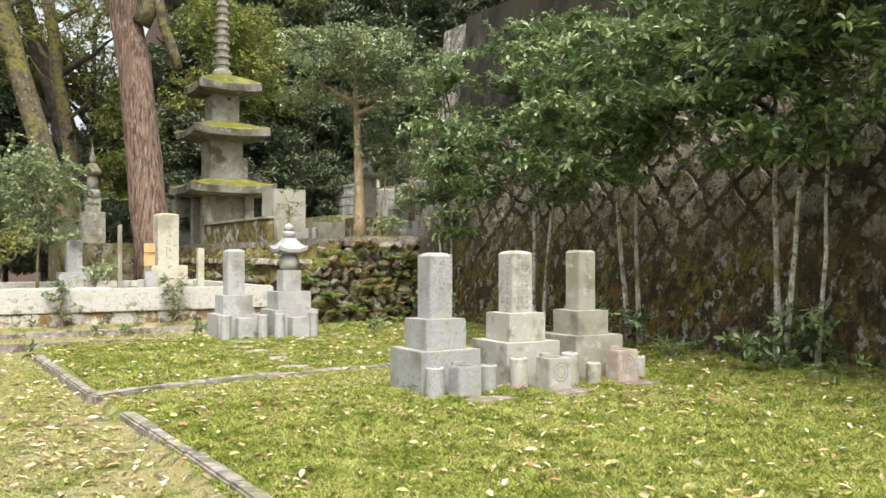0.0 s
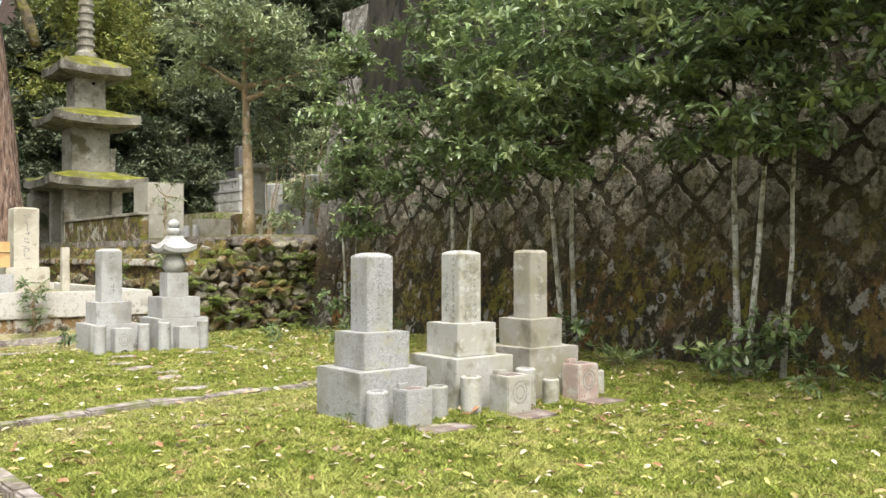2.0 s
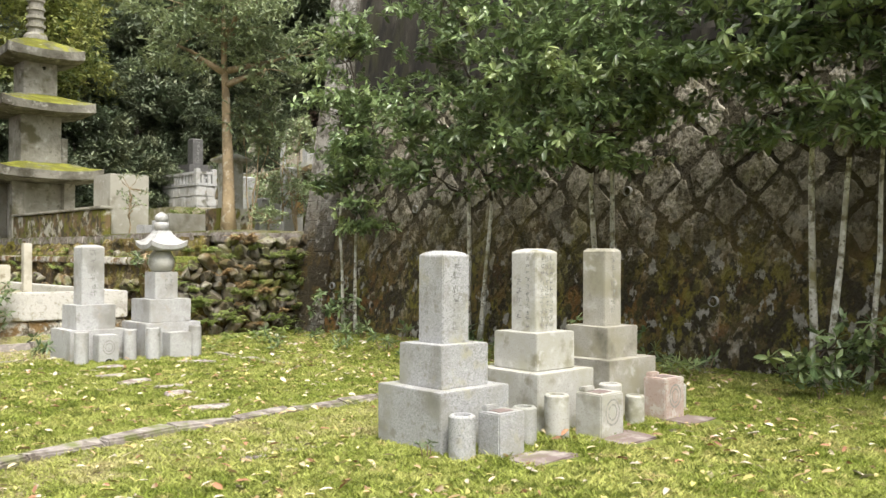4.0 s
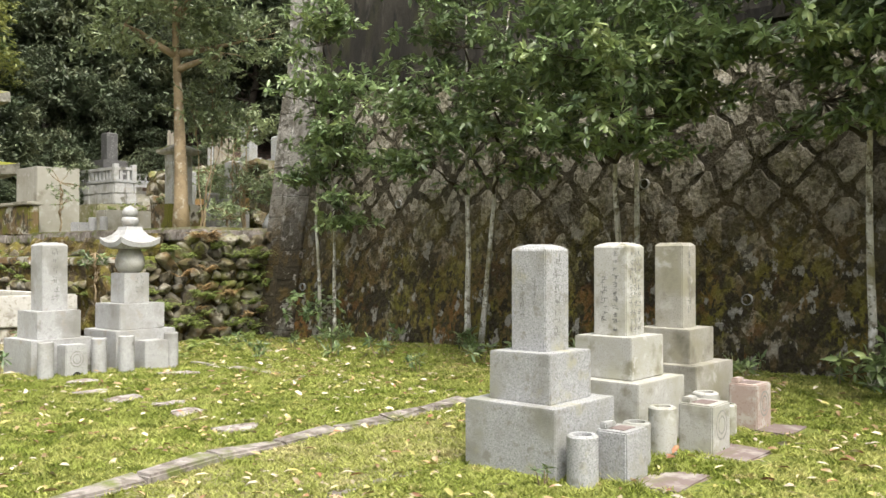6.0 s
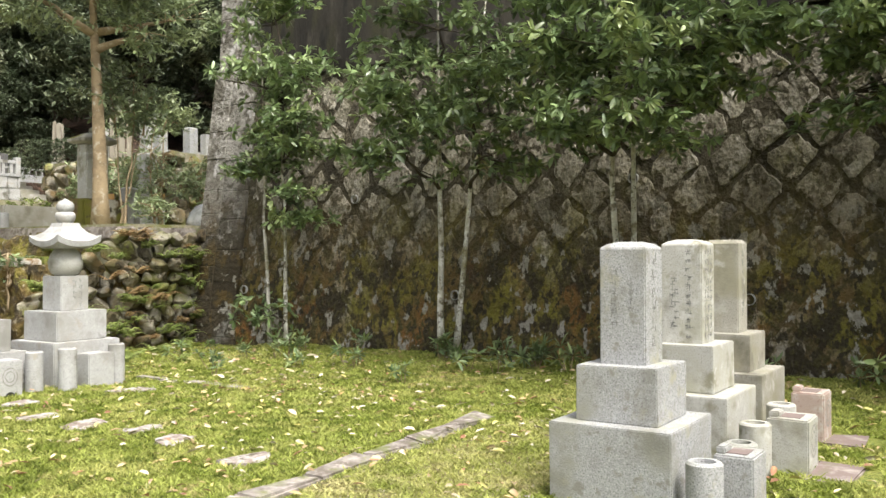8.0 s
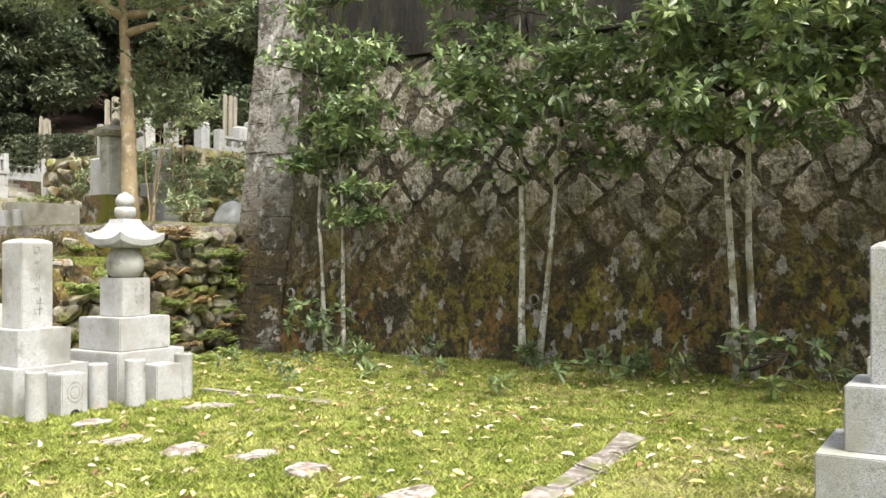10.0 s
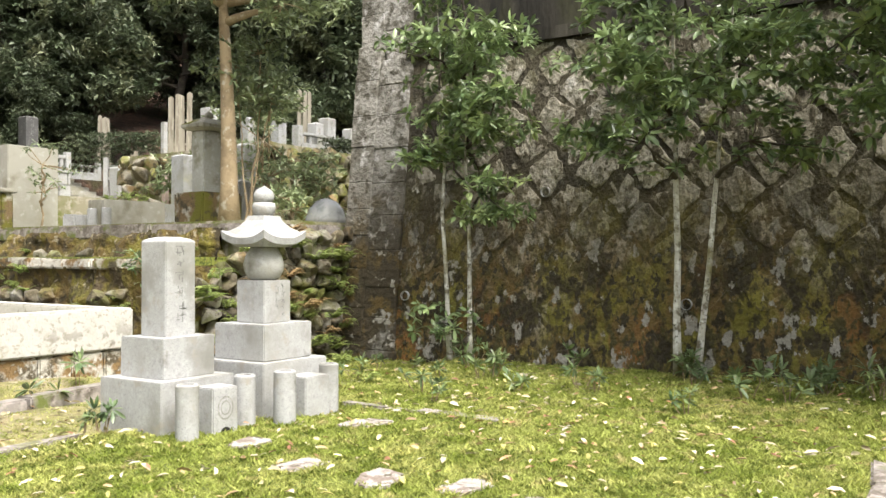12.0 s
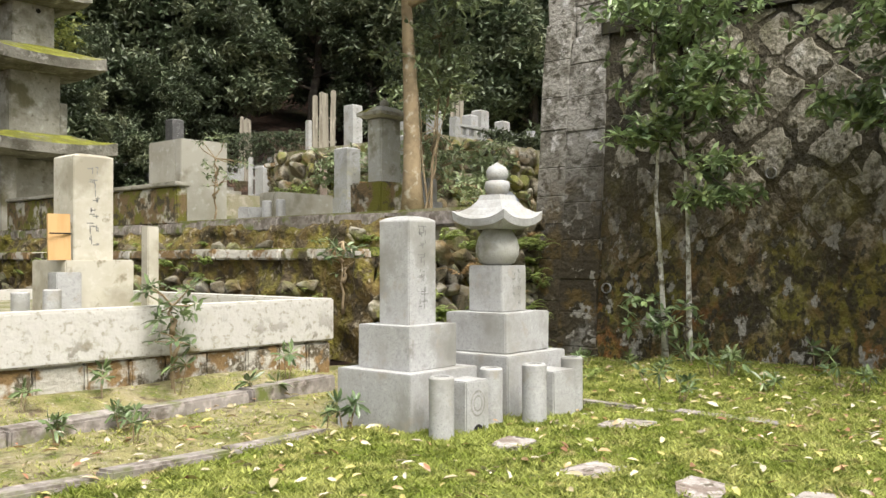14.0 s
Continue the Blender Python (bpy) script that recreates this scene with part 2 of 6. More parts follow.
PATH_BLADE = surface("path_moss_blades", (0.32, 0.335, 0.10), [((0.40, 0.36, 0.18), 1.4, 0.5, 0.68), ((0.22, 0.25, 0.055), 3, 0.48, 0.62)], 0.85, 0, vary=0.3, trans=0.3)
PATH_GROUND = surface("path_ground", (0.26, 0.235, 0.10), [((0.32, 0.27, 0.17), 1.5, 0.46, 0.62, 8), ((0.13, 0.145, 0.035), 3, 0.48, 0.62, 8), ((0.40, 0.35, 0.26), 14, 0.58, 0.68), ((0.12, 0.09, 0.055), 8, 0.56, 0.66)], 0.95, 1.0, 45, 0.04)
SOIL = surface("leaf_litter", (0.075, 0.048, 0.034), [((0.04, 0.028, 0.021), 0.6, 0.42, 0.6), ((0.13, 0.075, 0.053), 3, 0.52, 0.68), ((0.05, 0.058, 0.016), 0.25, 0.55, 0.7)], 0.95, 1.0, 8, 0.1)
TERRACE_GROUND = surface("terrace_ground", (0.24, 0.22, 0.15), [((0.13, 0.14, 0.04), 1.2, 0.42, 0.6), ((0.34, 0.31, 0.25), 5, 0.52, 0.66)], 0.95, 0.6, 25, 0.03)
BARK_PALE = surface("bark_pale", (0.48, 0.46, 0.40), [((0.17, 0.15, 0.105), 7, 0.52, 0.60, 9), ((0.66, 0.65, 0.61), 11, 0.52, 0.60, 9), ((0.19, 0.17, 0.08), 2, 0.53, 0.66, 8), ((0.12, 0.11, 0.08), 26, 0.59, 0.65, 6)], 0.9, 0.6, 40, 0.012)
BARK_TAN = surface("bark_tan", (0.30, 0.23, 0.14), [((0.2, 0.15, 0.09), 5, 0.45, 0.62), ((0.42, 0.38, 0.3), 8, 0.58, 0.68)], 0.9, 0.5, 40, 0.01)
BARK_RED = surface("bark_red_cedar", (0.25, 0.165, 0.122), [((0.10, 0.064, 0.048), 15, 0.47, 0.57, 10), ((0.38, 0.30, 0.25), 22, 0.53, 0.62, 10), ((0.17, 0.12, 0.085), 1.2, 0.5, 0.66, 8), ((0.14, 0.125, 0.06), 0.8, 0.6, 0.7)], 0.92, 1.0, 26, 0.12, stretch=(1, 1, 0.13))
BARK_MOSS = surface("bark_mossy", (0.115, 0.095, 0.055), [((0.16, 0.15, 0.035), 1.4, 0.47, 0.6, 9), ((0.06, 0.05, 0.036), 5, 0.48, 0.6, 9), ((0.19, 0.17, 0.12), 9, 0.56, 0.64, 9)], 0.95, 0.8, 14, 0.04)
BARK_DARK = surface("bark_dark", (0.055, 0.045, 0.036), [((0.1, 0.085, 0.065), 4, 0.5, 0.65)], 0.95, 0.8, 14, 0.04)
LEAF_GLOSSY = surface("leaf_glossy", (0.172, 0.235, 0.098), [((0.275, 0.325, 0.125), 1.8, 0.52, 0.68), ((0.095, 0.148, 0.066), 3.0, 0.5, 0.66)], 0.32, 0, vary=0.45, trans=0.28, spec=0.55)
LEAF_DARK = surface("leaf_dark", (0.08, 0.10, 0.056), [((0.19, 0.205, 0.115), 0.5, 0.48, 0.66), ((0.055, 0.08, 0.04), 0.9, 0.5, 0.66)], 0.5, 0, vary=0.45, trans=0.18, spec=0.35)
LEAF_LIGHT = surface("leaf_light", (0.20, 0.225, 0.06), [((0.28, 0.28, 0.08), 0.7, 0.48, 0.66), ((0.075, 0.11, 0.03), 1.1, 0.5, 0.66)], 0.5, 0, vary=0.3, trans=0.35, spec=0.4)
LEAF_GREY = surface("leaf_grey_green", (0.19, 0.235, 0.115), [((0.27, 0.31, 0.16), 1.2, 0.48, 0.66), ((0.075, 0.105, 0.055), 1.8, 0.52, 0.68)], 0.38, 0, vary=0.35, trans=0.28, spec=0.55)
FERN = surface("fern_green", (0.22, 0.28, 0.08), [((0.33, 0.37, 0.125), 4, 0.5, 0.66)], 0.5, 0, vary=0.25, trans=0.35)
FERN_DRY = surface("fern_withered", (0.27, 0.18, 0.085), [((0.36, 0.27, 0.14), 4, 0.5, 0.66)], 0.8, 0, vary=0.3, trans=0.2)
DRY_LEAF = surface("fallen_leaf", (0.46, 0.395, 0.25), [((0.56, 0.50, 0.40), 3.3, 0.46, 0.54, 1), ((0.40, 0.28, 0.15), 2.7, 0.53, 0.57, 1), ((0.30, 0.15, 0.085), 4.1, 0.57, 0.61, 1), ((0.46, 0.41, 0.14), 5.3, 0.57, 0.6, 1)], 0.6, 0, vary=0.35, trans=0.1)
CLEAR = surface("clear_plastic", (0.8, 0.82, 0.84), [((0.6, 0.62, 0.64), 8, 0.5, 0.62)], 0.18, 0.3, 9, 0.02, spec=0.6)
CLEAR.node_tree.nodes["Principled BSDF"].inputs["Transmission Weight"].default_value = 0.6
WOOD_GREY = surface("wood_weathered", (0.27, 0.245, 0.195), [((0.17, 0.15, 0.115), 6, 0.45, 0.62), ((0.36, 0.325, 0.265), 15, 0.54, 0.66)], 0.9, 0.4, 30, 0.006, stretch=(1, 1, 0.12))
WOOD_ORANGE = surface("wood_orange", (0.50, 0.315, 0.14), [((0.40, 0.235, 0.09), 8, 0.45, 0.65)], 0.75, 0.3, 40, 0.004, stretch=(1, 1, 0.1))
# near-black: paints the shade inside holes, and colours the plank band
DARK = surface("hole_shade_and_band", (0.015, 0.014, 0.012), [((0.03, 0.028, 0.022), 20, 0.5, 0.65)], 0.95, 0)
PVC = surface("pipe_grey", (0.34, 0.34, 0.33), [((0.2, 0.19, 0.17), 12, 0.5, 0.65)], 0.6, 0)
DARK_STONE = surface("dark_granite", (0.09, 0.088, 0.085), [((0.14, 0.135, 0.13), 6, 0.5, 0.65), ((0.06, 0.06, 0.055), 30, 0.5, 0.62)], 0.6, 0.2, 60, 0.004)
CREST = surface("carved_crest", (0.23, 0.225, 0.205), [((0.33, 0.32, 0.3), 30, 0.5, 0.62)], 0.9, 0)
INK = surface("engraving", (0.18, 0.18, 0.17), [((0.28, 0.28, 0.265), 30, 0.5, 0.62)], 0.95, 0)


# ---- mesh helpers ----
def finish(name, bm, material, parent=None, label="", smooth=False):
    me = bpy.data.meshes.new(name)
    bm.to_mesh(me)
    bm.free()
    if smooth:
        me.shade_smooth()
    me.materials.append(material)
    ob = new(name, me)
    if parent:
        ob.parent = parent
    if label:
        ob["label"] = label
    return ob


def part(name, bm, material, parent, label="", smooth=False):
    return finish(name, bm, material, parent, label, smooth)


def block(x0, y0, z0, x1, y1, z1, bevel=0.012, wobble=0.0, bm=None):
    own = bm is None
    bm = bmesh.new() if own else bm
    r = bmesh.ops.create_cube(bm, size=1, matrix=Matrix.LocRotScale(((x0 + x1) / 2, (y0 + y1) / 2, (z0 + z1) / 2), None, (x1 - x0, y1 - y0, z1 - z0)))
    if wobble:
        for v in r["verts"]:
            v.co += Vector((random.uniform(-wobble, wobble), random.uniform(-wobble, wobble), random.uniform(-wobble, wobble)))
    if bevel:
        bmesh.ops.bevel(bm, geom=list({e for v in r["verts"] for e in v.link_edges}), offset=bevel, segments=2, affect="EDGES")
    return bm


def lathe(profile, seg=20, x=0.0, y=0.0, bm=None):
    """A turned shape from (radius, height) pairs."""
    bm = bm or bmesh.new()
    rings = []
    for r, z in profile:
        if r < 1e-4:
            rings.append([bm.verts.new((x, y, z))])
        else:
            rings.append([bm.verts.new((x + r * math.cos(a), y + r * math.sin(a), z)) for a in [2 * math.pi * i / seg for i in range(seg)]])
    for a, b in zip(rings, rings[1:]):
        for i in range(seg):
            j = (i + 1) % seg
            if len(a) == 1 and len(b) == 1:
                continue
            if len(a) == 1:
                bm.faces.new((a[0], b[j], b[i])[::-1])
            elif len(b) == 1:
                bm.faces.new((a[i], a[j], b[0]))
            else:
                bm.faces.new((a[i], a[j], b[j], b[i]))
    if len(rings[0]) > 1:
        bm.faces.new(rings[0][::-1])
    if len(rings[-1]) > 1:
        bm.faces.new(rings[-1])
    return bm


def tube(points, radii, seg=9, bm=None):
    """A bent, tapered limb through points."""
    bm = bm or bmesh.new()
    pts = [Vector(p) for p in points]
    rings = []
    for i, p in enumerate(pts):
        d = (pts[min(i + 1, len(pts) - 1)] - pts[max(i - 1, 0)]).normalized()
        side = d.cross(Vector((0.31, 0.95, 0.05))).normalized()
        up = d.cross(side)
        rings.append([bm.verts.new(p + radii[i] * (side * math.cos(a) + up * math.sin(a))) for a in [2 * math.pi * k / seg for k in range(seg)]])
    for a, b in zip(rings, rings[1:]):
        for i in range(seg):
            j = (i + 1) % seg
            bm.faces.new((a[i], a[j], b[j], b[i]))
    bm.faces.new(rings[-1])
    bm.faces.new(rings[0][::-1])
    return bm


def wavy(p0, p1, n, amp, rng):
    """Points of a slightly wandering limb from p0 to p1."""
    p0, p1 = Vector(p0), Vector(p1)
    out = []
    for i in range(n + 1):
        f = i / n
        w = amp * math.sin(math.pi * f) if i else 0
        out.append(p0.lerp(p1, f) + Vector((rng.uniform(-w, w), rng.uniform(-w, w), rng.uniform(-w, w) * 0.3)))
    return out


def empty(name, x, y, z, rz=0.0):
    ob = new(name)
    ob.empty_display_size = 0.1
    ob.matrix_world = pose(x, y, z, 0, 0, rz)
    return ob


def raw_mesh(name, verts, faces, material, parent=None, smooth=False):
    """One mesh from numpy arrays; faces all of one size."""
    me = bpy.data.meshes.new(name)
    n, k = faces.shape
    me.vertices.add(len(verts))
    me.vertices.foreach_set("co", np.ascontiguousarray(verts, dtype=np.float32).ravel())
    me.loops.add(n * k)
    me.loops.foreach_set("vertex_index", np.ascontiguousarray(faces, dtype=np.int32).ravel())
    me.polygons.add(n)
    me.polygons.foreach_set("loop_start", np.arange(0, n * k, k, dtype=np.int32))
    me.update(calc_edges=True)
    if smooth:
        me.shade_smooth()
    me.materials.append(material)
    ob = new(name, me)
    if parent:
        ob.parent = parent
    return ob


def unit(a):
    return a / np.maximum(np.linalg.norm(a, axis=1, keepdims=True), 1e-6)


def leaves(name, base, way, length, width, material, rng, parent=None, fold=0.2, up=None, broad=False):
    """Leaves folded along the midrib: base points, directions, lengths and widths."""
    n = len(base)
    way = unit(way)
    ref = up if up is not None else unit(np.array([0, 0, 1.0]) + rng.normal(0, 0.45, (n, 3)))
    side = unit(np.cross(way, ref))
    nrm = np.cross(side, way)
    L, W = length.reshape(-1, 1), width.reshape(-1, 1)
    if broad:
        p, q = base + way * L * 0.3, base + way * L * 0.72 - nrm * L * 0.04
        tip = base + way * L - nrm * L * 0.12
        rows = [base, p + side * W * 0.45 + nrm * W * fold, q + side * W * 0.42 + nrm * W * fold, tip, q - side * W * 0.42 + nrm * W * fold, p - side * W * 0.45 + nrm * W * fold, q]
        verts = np.stack(rows, 1).reshape(-1, 3)
        i = np.arange(n, dtype=np.int64).reshape(-1, 1) * 7
        faces = np.concatenate([i + np.array(f) for f in ((0, 1, 6), (1, 2, 6), (2, 3, 6), (3, 4, 6), (4, 5, 6), (5, 0, 6))], 0)
    else:
        mid = base + way * L * 0.5
        a = mid + side * W * 0.5 + nrm * W * fold
        b = mid - side * W * 0.5 + nrm * W * fold
        tip = base + way * L - nrm * L * 0.08
        verts = np.stack([base, a, tip, b], 1).reshape(-1, 3)
        i = np.arange(n, dtype=np.int64).reshape(-1, 1) * 4
        faces = np.concatenate([i + np.array([0, 1, 2]), i + np.array([0, 2, 3])], 0)
    return raw_mesh(name, verts, faces, material, parent)


def whorls(centres, per, length, width, rng, droop=0.25, out=None):
    """Rosettes of leaves about twig tips: bases, ways, lengths, widths."""
    n = len(centres)
    axis = unit(rng.normal(0, 0.5, (n, 3)) + np.array([0, 0, 0.7]) + (0 if out is None else out))
    t = unit(np.cross(axis, rng.normal(0, 1, (n, 3))))
    u = np.cross(axis, t)
    B, D = [], []
    for k in range(per):
        ang = (2 * np.pi * k / per + rng.uniform(-0.4, 0.4, n)).reshape(-1, 1)
        d = np.cos(ang) * t + np.sin(ang) * u + axis * rng.uniform(0.0, 0.7, (n, 1)) - np.array([0, 0, droop])
        B.append(centres + unit(d) * length * 0.08)
        D.append(d)
    B, D = np.concatenate(B), np.concatenate(D)
    m = len(B)
    return B, D, length * rng.uniform(0.6, 1.15, m), width * rng.uniform(0.7, 1.2, m)


# ---- ground ----
def smooth(a, b, v):
    f = np.clip((v - a) / (b - a), 0, 1)
    return f * f * (3 - 2 * f)


def ground_height(x, y):
    x, y = np.asarray(x, float), np.asarray(y, float)
    h = -0.09 + 0.05 * smooth(0.0, 10.0, y)                                   # the trodden path
    plot = smooth(1.48, 1.62, x) * (1 - smooth(15.9, 16.1, y))
    h = h + plot * (0.085 - 0.015 * smooth(5, 0, x) + 0.09 * smooth(7.0, 9.3, x))
    h = h + smooth(15.9, 16.3, y) * smooth(30, 16, y) * 0.08 + 0.13 * smooth(17.95, 18.45, y) * (1 - smooth(18.8, 20.0, y)) * (1 - smooth(5.5, 6.6, x))
    h = h + 0.012 * np.sin(3.1 * x + 1.3 * y) * np.sin(2.3 * y - 0.7 * x) + 0.008 * np.sin(9.1 * x + 4.0) * np.sin(8.3 * y)
    deep = x * 0.55 + y * 0.84
    deep = deep - 11.0 * smooth(-24.0, -9.0, x * 0.84 - y * 0.55)              # the slope begins further off behind the upper graves
    hill = 0.52 * np.maximum(0, deep - 33.0) + 1.3 * smooth(26, 33, deep)
    hill = np.minimum(hill, 42 + 0 * hill) + 0.5 * np.sin(0.5 * x) * np.sin(0.43 * y) * smooth(33, 40, deep)
    left = 0.12 * np.maximum(0, y - 45) * smooth(2, -12, x)
    h = h + np.maximum(hill, 0) * smooth(5, 19, x - 0.12 * np.maximum(0, y - 30)) + np.minimum(left, 30) * 0.6
    above = smooth(11.4, 11.8, x) * (1 - smooth(17.0, 17.4, y)) * smooth(-60, -30, y)
    h = h + above * (6.4 + 0.3 * np.maximum(0, x - 12) - np.maximum(hill, 0) * smooth(5, 19, x - 0.12 * np.maximum(0, y - 30))).clip(-50, 30)
    return h


def build_ground():
    xs = np.unique(np.round(np.concatenate([-np.geomspace(3, 400, 26)[::-1], np.arange(-2.9, 10.2, 0.1), np.arange(10.2, 14, 0.3), np.arange(14, 60, 1.5), np.geomspace(60, 400, 12)]), 3))
    ys = np.unique(np.round(np.concatenate([-np.geomspace(3, 400, 24)[::-1], np.arange(-2.9, 3, 0.4), np.arange(3, 19.2, 0.1), np.arange(19.2, 60, 1.2), np.geomspace(60, 400, 14)]), 3))
    X, Y = np.meshgrid(xs, ys, indexing="ij")
    Z = ground_height(X, Y)
    nx, ny = X.shape
    idx = np.arange(nx * ny).reshape(nx, ny)
    f = np.stack([idx[:-1, :-1], idx[1:, :-1], idx[1:, 1:], idx[:-1, 1:]], -1).reshape(-1, 4)
    ob = raw_mesh("ground", np.stack([X, Y, Z], -1).reshape(-1, 3), f, MOSS_GROUND, smooth=True)
    ob.data.materials.append(PATH_GROUND)
    ob.data.materials.append(SOIL)
    cx = ((X[:-1, :-1] + X[1:, 1:]) / 2).ravel()
    cy = ((Y[:-1, :-1] + Y[1:, 1:]) / 2).ravel()
    slot = np.zeros(len(f), np.int32)
    slot[(cx < np.where(cy < 8.62, 1.95 - 0.041 * cy, 1.5)) | ((cy > 9.0) & (cy < 10.2) & (cx < 6.6)) | (cy > 16.1)] = 1
    slot[(cy > 19) | (cx > 10.5) | (cx < -12) | (cy < -14)] = 2
    ob.data.polygons.foreach_set("material_index", slot)
    tagged(ob, "moss lawn and pale trodden path rising to a wooded slope", "ground", kind="structure")


build_ground()


def on_ground(x, y):
    return float(ground_height(x, y))


# ---- the tall retaining wall ----
def wall_point(s, z, out=0.0):
    """A point on the battered face; s runs along y, out is proud of it."""
    return Vector((9.62 + 0.19 * z + 0.03 * (15 - s) - out, s, z))


WALL_END, WALL_TOP = 18.4, 4.36
wall = None


def build_wall():
    global wall
    bm = bmesh.new()
    for s0, s1, z0, z1, o in ((-12.0, 17.85, -0.4, WALL_TOP, 0.0),):
        a = [wall_point(s0, z0, o), wall_point(s1, z0, o), wall_point(s1, z1, o), wall_point(s0, z1, o)]
        b = [Vector((16.0, p.y, p.z)) for p in a]
        va, vb = [bm.verts.new(p) for p in a], [bm.verts.new(p) for p in b]
        bm.faces.new(va)
        bm.faces.new(vb[::-1])
        for i in range(4):
            j = (i + 1) % 4
            bm.faces.new((va[j], va[i], vb[i], vb[j]))
    bmesh.ops.recalc_face_normals(bm, faces=bm.faces)
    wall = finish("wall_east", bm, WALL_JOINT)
    tagged(wall, "tall battered retaining wall of diamond-laid stones, mossy and stained", "retaining wall", kind="structure")
    # upper wall of concrete, standing on a ledge
    bm = bmesh.new()
    p0, p1 = wall_point(-12, WALL_TOP), wall_point(WALL_END, WALL_TOP)
    for o0, o1, z0, z1 in ((0.05, 0.05, WALL_TOP, WALL_TOP + 0.16), (-0.10, -0.35, WALL_TOP + 0.16, 7.0)):
        q = [Vector((p0.x - o0, -12, z0)), Vector((p1.x - o0, WALL_END - 1.1, z0)), Vector((p1.x - o1, WALL_END - 1.1, z1)), Vector((p0.x - o1, -12, z1))]
        va = [bm.verts.new(p) for p in q]
        vb = [bm.verts.new((15.9, p.y, p.z)) for p in q]
        bm.faces.new(va)
        bm.faces.new(vb[::-1])
        for i in range(4):
            j = (i + 1) % 4
            bm.faces.new((va[j], va[i], vb[i], vb[j]))
    bmesh.ops.recalc_face_normals(bm, faces=bm.faces)
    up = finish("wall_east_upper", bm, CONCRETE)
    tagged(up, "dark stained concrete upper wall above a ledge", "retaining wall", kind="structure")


build_wall()


def wall_stone_mesh(poly, rng):
    """A rough-faced stone with a broken outline; poly: its four corners as (s, z)."""
    c = np.mean(poly, 0)
    pts = []
    for i in range(4):
        p, q, r = poly[i - 1], poly[i], poly[(i + 1) % 4]
        k = rng.uniform(0.08, 0.19)
        pts += [q + (p - q) * k, q + (r - q) * k, q + (r - q) * 0.42, q + (r - q) * 0.62]
    pts = np.array(pts) + rng.normal(0, 0.008, (16, 2))
    n = len(pts)
    d = np.linalg.norm(pts - c, axis=1, keepdims=True)
    lo = c + (pts - c) * (1 - (0.016 + 0.014 * rng.random((n, 1))) / d)
    hi = c + (pts - c) * (1 - (0.034 + 0.034 * rng.random((n, 1))) / d)
    lift = rng.uniform(0.0, 0.022) * min(1.0, c[1] / 2.2)
    tilt = rng.normal(0, 0.035, 2)
    V = [wall_point(p[0], p[1], -0.025) for p in lo]
    V += [wall_point(p[0], p[1], lift + float(tilt @ (p - c)) + rng.uniform(-0.012, 0.010)) for p in hi]
    V += [wall_point(c[0] + rng.normal(0, 0.04), c[1] + rng.normal(0, 0.04), lift + rng.uniform(-0.006, 0.022))]
    F = [(i, (i + 1) % n, n + (i + 1) % n, n + i) for i in range(n)] + [(n + i, n + (i + 1) % n, 2 * n) for i in range(n)]
    return V, F


